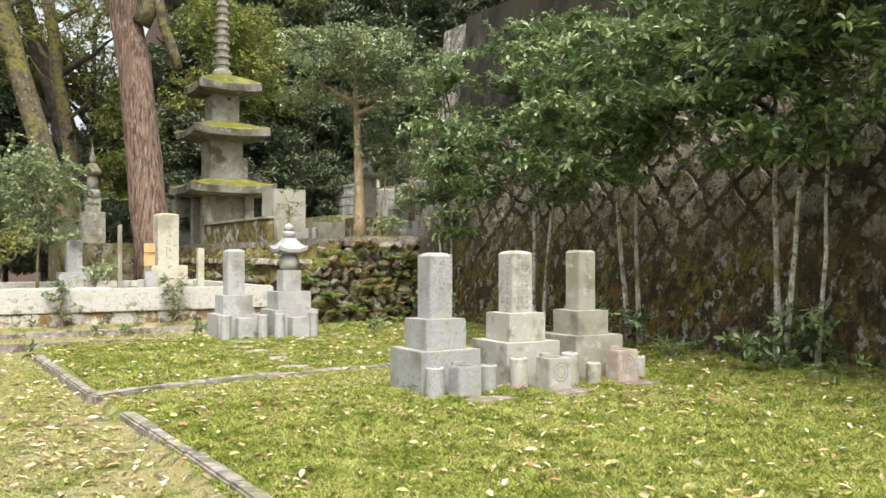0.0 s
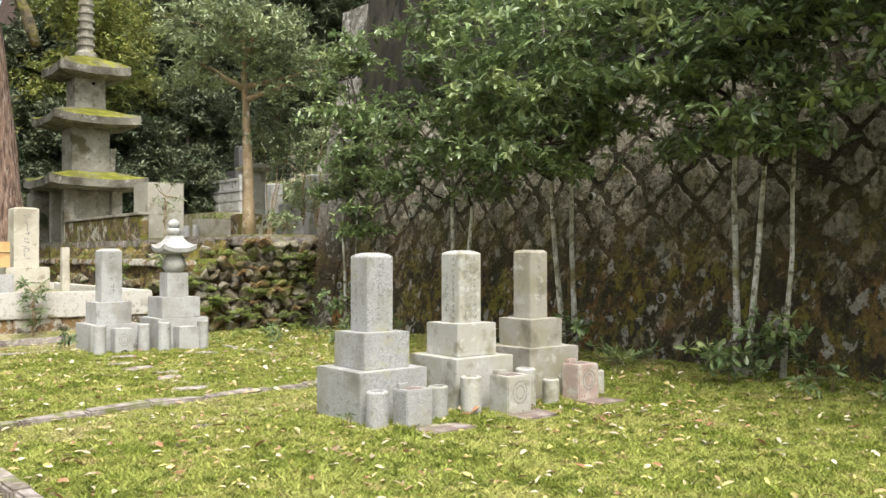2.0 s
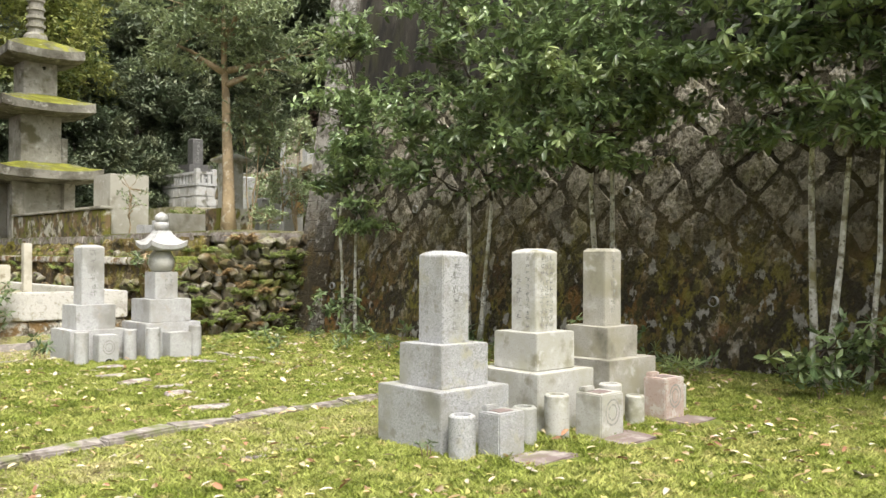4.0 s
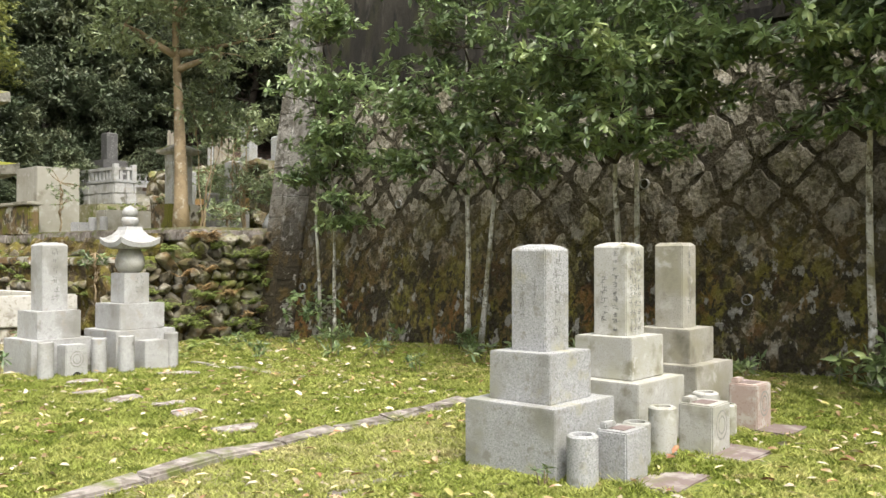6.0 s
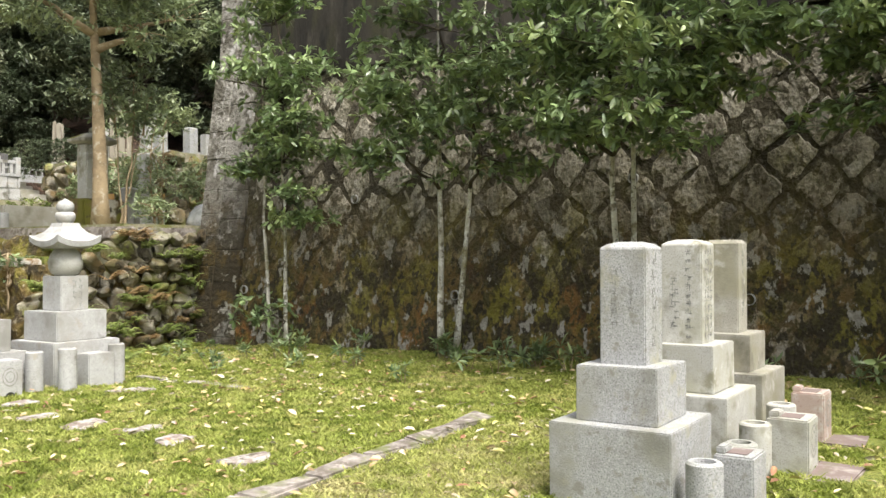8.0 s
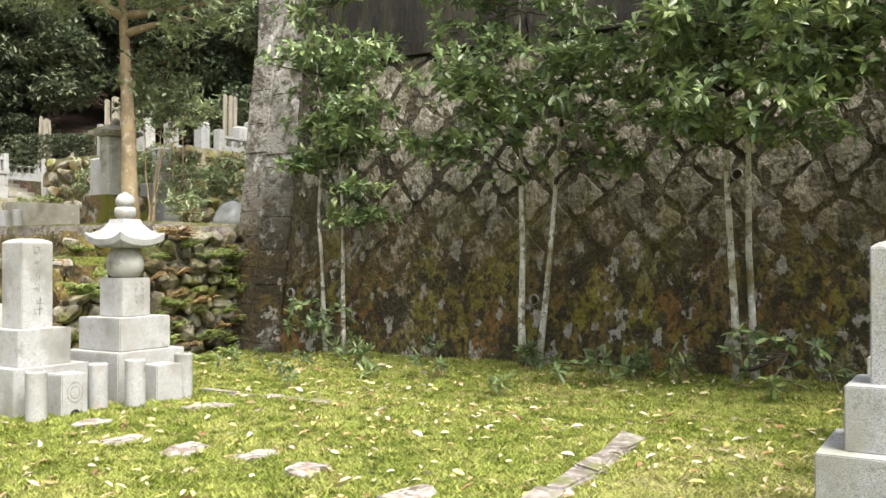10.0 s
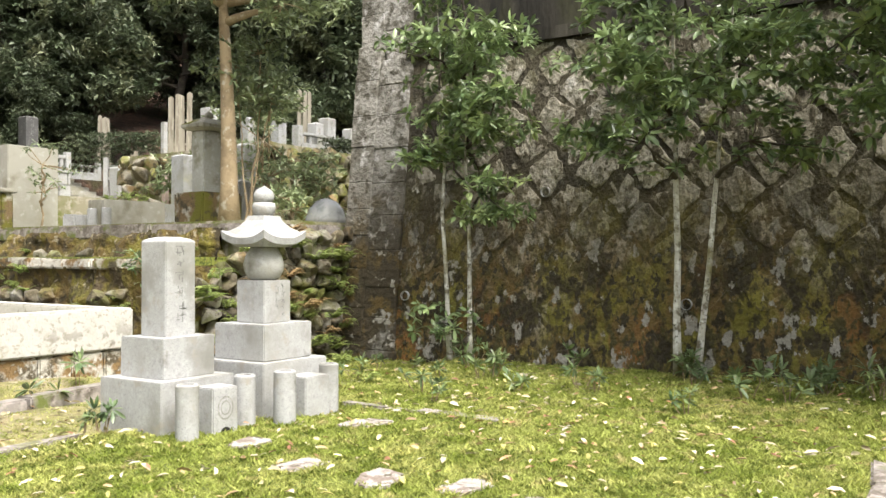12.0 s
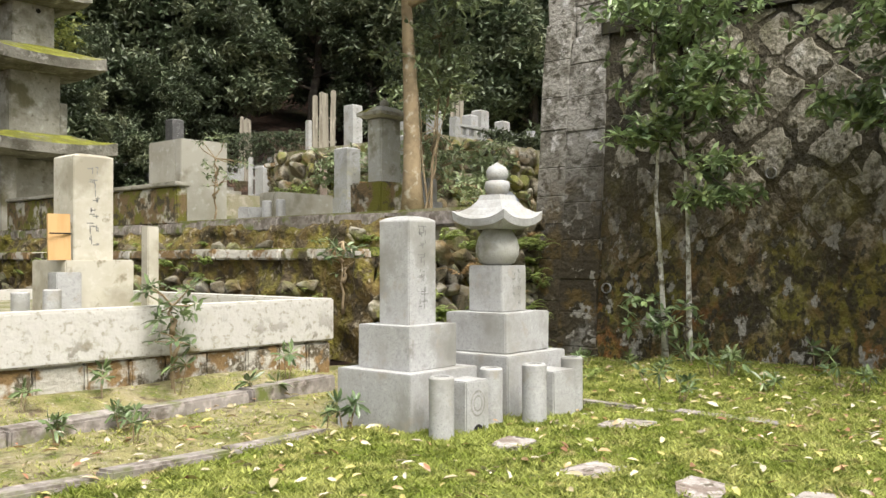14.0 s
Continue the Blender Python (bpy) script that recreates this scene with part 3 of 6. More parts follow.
def build_wall_stones():
    rng = np.random.default_rng(5)
    P, Q = 0.68, 0.36
    jit = {}

    def corner(a, b):
        if (a, b) not in jit:
            jit[a, b] = np.array([3.0 + a * P / 2 + rng.uniform(-0.06, 0.06), 0.05 + b * Q + rng.uniform(-0.055, 0.055)])
        return jit[a, b]

    far_v, far_f = [], []
    for a in range(-46, 47):
        for b in range(0, 14):
            if (a + b) % 2:
                continue
            poly = np.array([corner(a - 1, b), corner(a, b - 1), corner(a + 1, b), corner(a, b + 1)])
            poly[:, 1] = np.minimum(poly[:, 1], WALL_TOP - 0.02)
            poly[:, 0] = np.minimum(poly[:, 0], 17.05)
            w, h = np.ptp(poly[:, 0]), np.ptp(poly[:, 1])
            if w < 0.3 or h < 0.28:
                continue
            V, F = wall_stone_mesh(poly, rng)
            if 5.6 < poly[:, 0].mean():
                me = bpy.data.meshes.new("stone")
                me.from_pydata([tuple(v) for v in V], [], F)
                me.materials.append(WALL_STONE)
                ob = new("stone", me)
                ob.parent = wall
            else:
                k = len(far_v)
                far_v += [tuple(v) for v in V]
                far_f += [tuple(i + k for i in f) for f in F]
    me = bpy.data.meshes.new("stones")
    me.from_pydata(far_v, [], far_f)
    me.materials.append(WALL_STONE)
    ob = new("stones", me)
    ob.parent = wall
    ob["kind"] = "stuff"
    # corner of squared blocks, two columns wide
    for near, far, start in ((0.0, 0.44, -0.1), (0.443, 1.0, -0.32)):
        z = start
        while z < 6.9:
            h = rng.uniform(0.36, 0.56)
            step = 0.0 if z < 4.2 else 0.07
            lo, hi = wall_point(WALL_END, z + 0.002), wall_point(WALL_END, min(z + h, 7.0) - 0.002)
            o = 0.02 - step + rng.uniform(-0.012, 0.012)
            e0, e1 = ((17.97 + 0.065 * v if v < 4.3 else 18.2 + 0.17 * (v - 4.36)) - near for v in (lo.z, hi.z))
            back = far - near + rng.uniform(-0.03, 0.03) * (near > 0)
            base = [(lo.x - o, e0 - back, lo.z), (lo.x - o, e0, lo.z), (hi.x - o, e1, hi.z), (hi.x - o, e1 - back, hi.z)]
            bm = bmesh.new()
            va = [bm.verts.new(p) for p in base]
            vb = [bm.verts.new((p[0] + 0.9, p[1], p[2])) for p in base]
            bm.faces.new(va)
            bm.faces.new(vb[::-1])
            for i in range(4):
                j = (i + 1) % 4
                bm.faces.new((va[j], va[i], vb[i], vb[j]))
            bmesh.ops.recalc_face_normals(bm, faces=bm.faces)
            bmesh.ops.bevel(bm, geom=bm.edges[:], offset=0.010, segments=1, affect="EDGES")
            finish("quoin_block", bm, QUOIN, wall)
            z += h


def drain_pipe(s, z):
    e = empty("drain_pipe", *wall_point(s, z))
    bm = bmesh.new()
    ring = []
    for r, x in ((0.066, 0.14), (0.066, -0.045), (0.058, -0.045), (0.058, 0.13)):
        ring.append([bm.verts.new((x, r * math.cos(a), r * math.sin(a))) for a in [2 * math.pi * i / 20 for i in range(20)]])
    for p, q in zip(ring, ring[1:]):
        for i in range(20):
            bm.faces.new((p[i], p[(i + 1) % 20], q[(i + 1) % 20], q[i]))
    part("pipe", bm, PVC, e, smooth=True)
    # the pipe's shaded inside is painted as a near-black disc
    bm = bmesh.new()
    bmesh.ops.create_circle(bm, cap_ends=True, radius=0.0585, segments=20, matrix=pose(0.06, 0, 0, 0, 90, 0))
    part("bore_shade", bm, DARK, e, "flat dark disc painting the shade inside the pipe")
    tagged(e, "short grey drain pipe set in the stone wall", "drain pipe", "drain pipes in the wall")


# ---- kerbs ----
def kerb_line(points, width, z, height, label, piece=1.1, worn=0.012):
    e = empty("kerb", points[0][0], points[0][1], 0)
    for (x0, y0), (x1, y1) in zip(points, points[1:]):
        length = math.hypot(x1 - x0, y1 - y0)
        n = max(1, round(length / piece))
        turn = math.degrees(math.atan2(y1 - y0, x1 - x0))
        for i in range(n):
            f0, f1 = i / n, (i + 1) / n
            cx, cy = x0 + (x1 - x0) * (f0 + f1) / 2, y0 + (y1 - y0) * (f0 + f1) / 2
            L = length / n
            bm = block(-L / 2 + 0.008, -width / 2 * random.uniform(1 - 8 * worn, 1), -height, L / 2 - 0.008, width / 2 * random.uniform(1 - 8 * worn, 1), 0, 0.018, worn)
            bm.transform(pose(cx - points[0][0], cy - points[0][1], z + random.uniform(-0.012, 0.012), random.uniform(-1, 1), random.uniform(-0.6, 0.6), turn + random.uniform(-0.8, 0.8)))
            part("kerb_stone", bm, KERB, e)
    tagged(e, label, "kerb", kind="structure")


# ---- graves ----
def writing(shaft, face, cx, cy, half, z0, z1, columns, rng):
    """Engraved signs too worn to read, as strokes. face: 'y' front or 'x' side."""
    bm = bmesh.new()
    for off, top, bottom, size in columns:
        z = z1 - top
        while z > z0 + bottom:
            for k in range(rng.randint(5, 8)):
                w, h = (size * rng.uniform(0.25, 0.8), size * 0.085) if k % 2 else (size * 0.085, size * rng.uniform(0.2, 0.6))
                o, dz = off + rng.uniform(-0.38, 0.38) * size, rng.uniform(-0.42, 0.42) * size
                if face == "y":
                    block(cx + o - w / 2, cy - half - 0.0015, z + dz - h / 2, cx + o + w / 2, cy - half + 0.004, z + dz + h / 2, 0, 0, bm)
                else:
                    block(cx - half - 0.0015, cy - o - w / 2, z + dz - h / 2, cx - half + 0.004, cy - o + w / 2, z + dz + h / 2, 0, 0, bm)
            z -= size * 1.28
    part("inscription", bm, INK, shaft, "worn engraved characters")["kind"] = "stuff"


def shaft_mesh(cx, cy, half, z0, z1, cap, style):
    bm = bmesh.new()
    rows = [(half, z0), (half, z1)]
    if style == "dome":
        rows += [(half * 0.96, z1 + cap * 0.25), (half * 0.75, z1 + cap * 0.65), (half * 0.4, z1 + cap * 0.93)]
    else:
        rows += [(half - cap, z1 + cap)]
    rings = [[bm.verts.new((cx + sx * r, cy + sy * r, z)) for sx, sy in ((-1, -1), (1, -1), (1, 1), (-1, 1))] for r, z in rows]
    for a, b in zip(rings, rings[1:]):
        for i in range(4):
            bm.faces.new((a[i], a[(i + 1) % 4], b[(i + 1) % 4], b[i]))
    bm.faces.new(rings[0][::-1])
    bm.faces.new(rings[-1])
    upright = [e for e in bm.edges if abs(e.verts[0].co.z - e.verts[1].co.z) > (z1 - z0) * 0.8]
    bmesh.ops.bevel(bm, geom=upright, offset=0.008, segments=2, affect="EDGES")
    return bm


def grave(cx, cy, tiers, z0, shaft_half, z1, cap, style, material, label, columns=(), side=()):
    e = empty("gravestone", cx, cy, z0)
    z = z0 - 0.08
    e_inv = Matrix.Translation((-cx, -cy, -z0))
    tiers, z1 = [(nm, hf, tp + 0.02) for nm, hf, tp in tiers], z1 + 0.02
    for name, half, top in tiers:
        bm = block(cx - half, cy - half, z, cx + half, cy + half, top, 0.006, 0.003)
        bm.transform(e_inv)
        part(name, bm, material, e)
        z = top
    bm = shaft_mesh(cx, cy, shaft_half, z, z1, cap, style)
    bm.transform(e_inv)
    shaft = part("shaft", bm, material, e)
    rng = random.Random(int(cx * 100))
    if columns:
        writing(shaft, "y", 0, 0, shaft_half, z - z0, z1 - z0, columns, rng)
    if side:
        writing(shaft, "x", 0, 0, shaft_half, z - z0, z1 - z0, side, rng)
    tagged(e, label, "gravestone")
    return e


def vase(x, y, z0, r, h, material, label, lean=0):
    bm = lathe([(r, -0.08), (r, h - 0.012), (r - 0.012, h), (r * 0.62, h), (r * 0.60, h - 0.06), (0, h - 0.06)], 24)
    ob = finish("flower_vase", bm, material)
    ob.data.shade_smooth()
    ob.data.set_sharp_from_angle(angle=0.5)
    ob.matrix_world = pose(x, y, z0, 0, lean, 0)
    tagged(ob, label, "flower vase", "stone vases before the graves")


def incense_box(x0, y0, x1, y1, z0, h, material, label, crest=True, hole=False, basin=True):
    cx, cy = (x0 + x1) / 2, (y0 + y1) / 2
    e = empty("incense_box", cx, cy, z0)
    hx, hy = (x1 - x0) / 2, (y1 - y0) / 2
    bm = block(-hx, -hy, -0.08, hx, hy, h, 0.010, 0.003)
    body = part("body", bm, material, e)
    if basin:
        part("basin", block(-hx * 0.55, -hy * 0.5, h - 0.001, hx * 0.55, hy * 0.5, h + 0.003, 0), SLAB, e, "shallow dark basin")
        part("back_block", block(-hx * 0.8, hy * 0.45, h - 0.001, hx * 0.1, hy * 0.95, h + 0.04, 0.008), material, e)
    if crest:
        bm = bmesh.new()
        R = min(hx, h * 0.5) * 0.62
        for r0, r1 in ((R, R * 0.86), (R * 0.62, R * 0.5)):
            a = [2 * math.pi * i / 24 for i in range(25)]
            for p, q in zip(a, a[1:]):
                vs = [bm.verts.new((r * math.cos(t), -hy - 0.003, h * 0.55 + r * math.sin(t) * 1.15)) for r, t in ((r0, p), (r0, q), (r1, q), (r1, p))]
                bm.faces.new(vs)
        part("crest", bm, CREST, body, "worn round crest")
    if hole:
        # no real recess: its shade is a flat dark arch on the face
        bm = bmesh.new()
        a = [math.pi * i / 12 for i in range(13)]
        vs = [bm.verts.new((0.055 * math.cos(t), -hy - 0.004, 0.002 + 0.05 * math.sin(t))) for t in a]
        bm.faces.new(vs)
        part("mouth", bm, DARK, body, "flat dark patch painting the shade in an arched opening")
    tagged(e, label, "incense box")


def flat_stone(name, x, y, w, d, turn, z, material, label, category, group=""):
    bm = bmesh.new()
    n = 13
    rng = random.Random(int(x * 1000 + y * 77))
    lo, hi = [], []
    for i in range(n):
        a = 2 * math.pi * i / n
        k = 1 / max(abs(math.cos(a)), abs(math.sin(a))) ** 0.8 * rng.uniform(0.72, 1.1)
        lo.append(bm.verts.new((w / 2 * k * math.cos(a), d / 2 * k * math.sin(a), -0.08)))
        hi.append(bm.verts.new((w / 2 * k * 0.96 * math.cos(a), d / 2 * k * 0.96 * math.sin(a), rng.uniform(-0.012, 0.008))))
    for i in range(n):
        bm.faces.new((lo[i], lo[(i + 1) % n], hi[(i + 1) % n], hi[i]))
    bm.faces.new(hi)
    ob = finish(name, bm, material)
    ob.matrix_world = pose(x, y, z, random.uniform(-2, 2), random.uniform(-2, 2), turn)
    tagged(ob, label, category, group)


def slab_stone(x, y, w, d, z, turn):
    ob = finish("flat_slab", block(-w / 2, -d / 2, -0.08, w / 2, d / 2, 0, 0.012, 0.01), SLAB)
    ob.matrix_world = pose(x, y + 0.1, z - 0.012, 0.6, -0.8, turn)
    tagged(ob, "worn purple-brown stone slab sunk in the moss before a grave", "stone slab", "slabs before the graves")


M0 = 0.05   # level of the moss about the graves
grave(4.86, 8.53, [("base", 0.37, 0.47), ("plinth", 0.25, 0.80)], M0, 0.143, 1.48, 0.05, "dome", GRANITE, "grey granite gravestone with a domed top on two square tiers",
      [(0.0, 0.06, 0.06, 0.075)], [(0.05, 0.2, 0.28, 0.04), (-0.05, 0.12, 0.22, 0.05)])
grave(5.95, 8.54, [("base", 0.37, 0.51), ("plinth", 0.25, 0.83)], M0, 0.143, 1.51, 0.045, "dome", GRANITE_LICHEN, "yellowish lichened granite gravestone with a low domed top on two tiers",
      [(-0.06, 0.05, 0.05, 0.05), (0.0, 0.05, 0.05, 0.05), (0.06, 0.05, 0.05, 0.05)], [(0.05, 0.05, 0.05, 0.045), (-0.05, 0.25, 0.1, 0.06)])
grave(6.93, 8.55, [("base", 0.36, 0.54), ("plinth", 0.24, 0.83)], M0, 0.13, 1.53, 0.03, "chamfer", GRANITE_BROWN, "brownish weathered gravestone with a flat chamfered top on two tiers", [(0.0, 0.08, 0.1, 0.06)])
vase(4.56, 8.0, M0, 0.10, 0.30, GRANITE, "round grey granite flower vase standing in the moss")
vase(5.21, 7.98, M0, 0.095, 0.29, GRANITE, "round grey granite flower vase standing in the moss")
incense_box(4.72, 7.78, 5.0, 8.0, M0, 0.31, GRANITE, "square grey granite incense box before a grave", crest=False)
vase(5.62, 8.0, M0, 0.10, 0.34, GRANITE_LICHEN, "round lichened flower vase standing in the moss")
vase(6.33, 8.0, M0, 0.10, 0.36, GRANITE_LICHEN, "round lichened flower vase standing in the moss")
incense_box(5.83, 7.72, 6.14, 7.98, M0, 0.34, GRANITE_LICHEN, "lichened granite incense box with a carved round crest")
vase(6.66, 7.98, M0, 0.085, 0.23, GRANITE_LICHEN, "short lichened flower vase standing in the moss")
vase(7.36, 8.0, M0, 0.085, 0.26, GRANITE_LICHEN, "short lichened flower vase standing in the moss")
incense_box(6.9, 7.82, 7.2, 8.06, M0, 0.36, PINK, "reddish stone incense box with a carved crest")
slab_stone(4.98, 7.52, 0.5, 0.34, 0.058, 2)
slab_stone(5.98, 7.52, 0.55, 0.36, 0.06, -3)
slab_stone(7.12, 7.62, 0.5, 0.34, 0.062, 3)

grave(4.8, 15.8, [("base", 0.385, 0.45), ("plinth", 0.27, 0.785)], 0.05, 0.157, 1.57, 0.05, "dome", GRANITE_PALE, "pale grey granite gravestone with a domed top on two square tiers",
      [(0.0, 0.06, 0.08, 0.09)], ())
vase(4.47, 15.17, 0.05, 0.09, 0.43, GRANITE_PALE, "tall round pale granite flower vase", 0)
vase(5.17, 15.27, 0.05, 0.09, 0.42, GRANITE_PALE, "tall round pale granite flower vase", 0)
incense_box(4.68, 15.12, 4.95, 15.34, 0.05, 0.37, GRANITE_PALE, "pale granite incense box with a carved crest and an arched mouth", True, True, False)
vase(5.39, 15.02, 0.05, 0.095, 0.45, GRANITE_PALE, "tall round pale granite flower vase", 0)
vase(6.05, 15.1, 0.05, 0.09, 0.44, GRANITE_PALE, "tall round pale granite flower vase", 0)
incense_box(5.63, 15.0, 5.95, 15.26, 0.05, 0.36, GRANITE_PALE, "plain pale granite incense box", False, False, False)


def five_ring_tower(cx, cy, z0):
    e = empty("five_ring_tower", cx, cy, z0)
    part("base", block(-0.415, -0.415, -0.08, 0.415, 0.415, 0.53 - z0, 0.010, 0.003), GRANITE_PALE, e)
    part("plinth", block(-0.315, -0.315, 0.53 - z0, 0.315, 0.315, 0.86 - z0, 0.010, 0.003), GRANITE_PALE, e)
    cube = part("cube", block(-0.175, -0.175, 0.86 - z0, 0.175, 0.175, 1.25 - z0, 0.008), GRANITE_PALE, e)
    writing(cube, "y", 0, 0, 0.175, 0.86 - z0, 1.25 - z0, [(0.07, 0.06, 0.05, 0.05), (0.0, 0.06, 0.12, 0.05)], random.Random(3))
    zs = 1.25 - z0
    part("sphere", lathe([(0.11, zs), (0.15, zs + 0.025), (0.183, zs + 0.09), (0.188, zs + 0.155), (0.165, zs + 0.235), (0.13, zs + 0.29), (0.115, zs + 0.32)], 28), GRANITE_LICHEN, e, "round weathered sphere", True)
    # roof with upturned corners
    bm = bmesh.new()
    zr, N = zs + 0.32, 8
    rows = []
    for r, z, lift in ((0.17, zr - 0.012, 0.0), (0.27, zr + 0.01, 0.06), (0.278, zr + 0.07, 0.075), (0.235, zr + 0.10, 0.035), (0.17, zr + 0.165, 0.008), (0.12, zr + 0.235, 0.0), (0.105, zr + 0.28, 0.0)):
        ring = []
        for side in range(4):
            for i in range(N):
                f = -1 + 2 * i / N
                x, y = r * f, -r
                for _ in range(side):
                    x, y = -y, x
                ring.append(bm.verts.new((x, y, z + lift * abs(f) ** 2.5)))
        rows.append(ring)
    for a, b in zip(rows, rows[1:]):
        for i in range(4 * N):
            j = (i + 1) % (4 * N)
            bm.faces.new((a[i], a[j], b[j], b[i]))
    bm.faces.new(rows[0][::-1])
    bm.faces.new(rows[-1])
    part("roof", bm, GRANITE_PALE, e)
    zt = zr + 0.28
    part("bowl", lathe([(0.075, zt), (0.10, zt + 0.03), (0.11, zt + 0.08), (0.10, zt + 0.118), (0.07, zt + 0.125)], 24), GRANITE_PALE, e, "", True)
    part("jewel", lathe([(0.075, zt + 0.125), (0.095, zt + 0.16), (0.096, zt + 0.20), (0.075, zt + 0.24), (0.03, zt + 0.265), (0, zt + 0.285)], 24), GRANITE_PALE, e, "", True)
    tagged(e, "pale granite five-ring tower with a flared roof and jewel", "stone tower")


five_ring_tower(5.81, 15.69, 0.05)


# ---- terraces beyond the lawn ----
def boulder(size, rng):
    """An angular field stone: the hull of scattered points, edges eased."""
    bm = bmesh.new()
    for k in range(15):
        v = Vector((rng.gauss(0, 1), rng.gauss(0, 1), rng.gauss(0, 1))).normalized()
        m = max(abs(v.x), abs(v.y), abs(v.z))
        bm.verts.new(v * (0.5 + 0.10 * (1 / m - 1)) * rng.uniform(0.9, 1.05))
    bmesh.ops.convex_hull(bm, input=bm.verts[:])
    bmesh.ops.bevel(bm, geom=bm.edges[:], offset=0.035, segments=1, affect="EDGES")
    me = bpy.data.meshes.new("boulder")
    bm.to_mesh(me)
    bm.free()
    me.materials.append(TERRACE_STONE)
    return me


_brng = random.Random(11)
BOULDERS = [boulder(1, _brng) for _ in range(9)]


def boulder_face(parent, p0, p1, z0, z1, cell, depth=0.18, top=None):
    """Rounded stones stacked along a face from p0 to p1."""
    rng = random.Random(int(p0[0] * 31 + p0[1] * 7 + z0 * 100))
    L = math.hypot(p1[0] - p0[0], p1[1] - p0[1])
    ux, uy = (p1[0] - p0[0]) / L, (p1[1] - p0[1]) / L
    z, row = z0, 0
    while z < z1 - cell * 0.3:
        s = -cell * 0.3 * (row % 2)
        h = cell * rng.uniform(0.6, 0.95)
        while s < L:
            w = cell * rng.uniform(0.6, 1.6)
            if top is None or z + h * 0.6 < top(s / L):
                ob = new("boulder", rng.choice(BOULDERS))
                x, y = p0[0] + ux * (s + w / 2), p0[1] + uy * (s + w / 2)
                ob.matrix_world = Matrix.LocRotScale((x, y, z + h / 2 + rng.uniform(-0.12, 0.12) * cell), Euler((rng.uniform(-0.5, 0.5), rng.uniform(-0.9, 0.9), math.atan2(uy, ux) + rng.uniform(-0.5, 0.5))), (w * 1.1, depth * rng.uniform(1.6, 2.3), h * rng.uniform(1.05, 1.5)))
                ob.parent = parent
            s += w
        z += h * 0.93
        row += 1


def structure(name, bm, material, label, category="terrace"):
    return tagged(finish(name, bm, material), label, category, kind="structure")


# low pale wall about the nearer burial plot
low = structure("wall_low", block(-6.0, 18.5, 0.40, 6.5, 18.74, 0.87, 0.02), WHITE_WALL, "low pale stained stone wall round a raised plot", "low wall")
structure("wall_low_side", block(6.26, 18.743, 0.40, 6.5, 25.0, 0.868, 0.02), WHITE_WALL, "low pale stained stone wall round a raised plot", "low wall")
structure("wall_low_back", block(-6.0, 24.3, 0.40, 6.255, 24.55, 0.868, 0.02), WHITE_WALL, "low pale stone wall at the back of the raised plot", "low wall")
structure("plot_floor", block(-6.0, 18.743, -0.1, 6.257, 24.3, 0.72, 0), TERRACE_GROUND, "pale sandy ground of the raised plot", "plot floor")
rng0 = random.Random(21)
x = -5.9
while x < 6.4:
    w = rng0.uniform(0.32, 0.5)
    bm = block(x + 0.003, 18.53 + rng0.uniform(-0.015, 0.02), 0.02, min(x + w, 6.47) - 0.003, 18.72, 0.395, 0.02, 0.012)
    finish("course_stone", bm, COURSE, low)
    x += w
structure("wall_low_core", block(-5.95, 18.60, -0.1, 6.4, 18.742, 0.40, 0), SOIL, "dark core of the low wall", "low wall")
y = 18.76
while y < 24.8:
    w = rng0.uniform(0.4, 0.6)
    finish("course_stone", block(6.3, y + 0.012, 0.02, 6.46, y + w - 0.012, 0.395, 0.02, 0.012), COURSE, low)
    y += w

# second level: mossy bank with a kerb of squared stones
def bank(name, path, z0, z1, lean, rough, label):
    """A lumpy earth face along a path, leaning back by lean from foot to top."""
    pts = []
    for (x0, y0), (x1, y1) in zip(path, path[1:]):
        L = math.hypot(x1 - x0, y1 - y0)
        n = max(2, int(L / 0.11))
        nx, ny = -(y1 - y0) / L, (x1 - x0) / L
        pts += [(x0 + (x1 - x0) * i / n, y0 + (y1 - y0) * i / n, nx, ny) for i in range(n + 1)]
    rows = 12
    V = []
    for px, py, nx, ny in pts:
        for k in range(rows + 1):
            f = k / rows
            z = z0 + (z1 - z0) * f
            o = rough * (noise.noise(Vector((px * 2.2, py * 2.2, z * 3.0))) + 0.6 * noise.noise(Vector((px * 6, py * 6, z * 7)))) - lean * f
            V.append((px + nx * o, py + ny * o, z + 0.25 * rough * noise.noise(Vector((px * 4, py * 4, 9.0)))))
    m = rows + 1
    F = np.array([(i * m + k, (i + 1) * m + k, (i + 1) * m + k + 1, i * m + k + 1) for i in range(len(pts) - 1) for k in range(rows)])
    ob = raw_mesh(name, np.array(V), F, BANK, smooth=True)
    return tagged(ob, label, "bank", kind="structure")


bank("bank_middle", [(8.6, 18.88), (7.25, 18.88), (7.25, 34.0)], 0.2, 1.34, 0.02, 0.13, "mossy brown earth face of the middle terrace")
bank("bank_upper", [(9.2, 19.08), (8.15, 19.08), (8.15, 36.0)], 1.2, 1.86, 0.3, 0.14, "mossy slope strewn with leaves below the upper kerb")
mid = structure("terrace_middle", block(7.35, 19.0, -0.1, 9.0, 40.0, 1.30, 0.03), BANK, "mossy middle terrace bank faced with stones")
boulder_face(mid, (7.2, 19.1), (7.2, 30.0), 0.35, 0.95, 0.3, 0.15, lambda f: 9 if _brng.random() < 0.5 else 0)
boulder_face(mid, (8.2, 19.2), (8.2, 28.0), 1.36, 1.8, 0.3, 0.14, lambda f: 9 if _brng.random() < 0.15 else 0)
y = 19.02
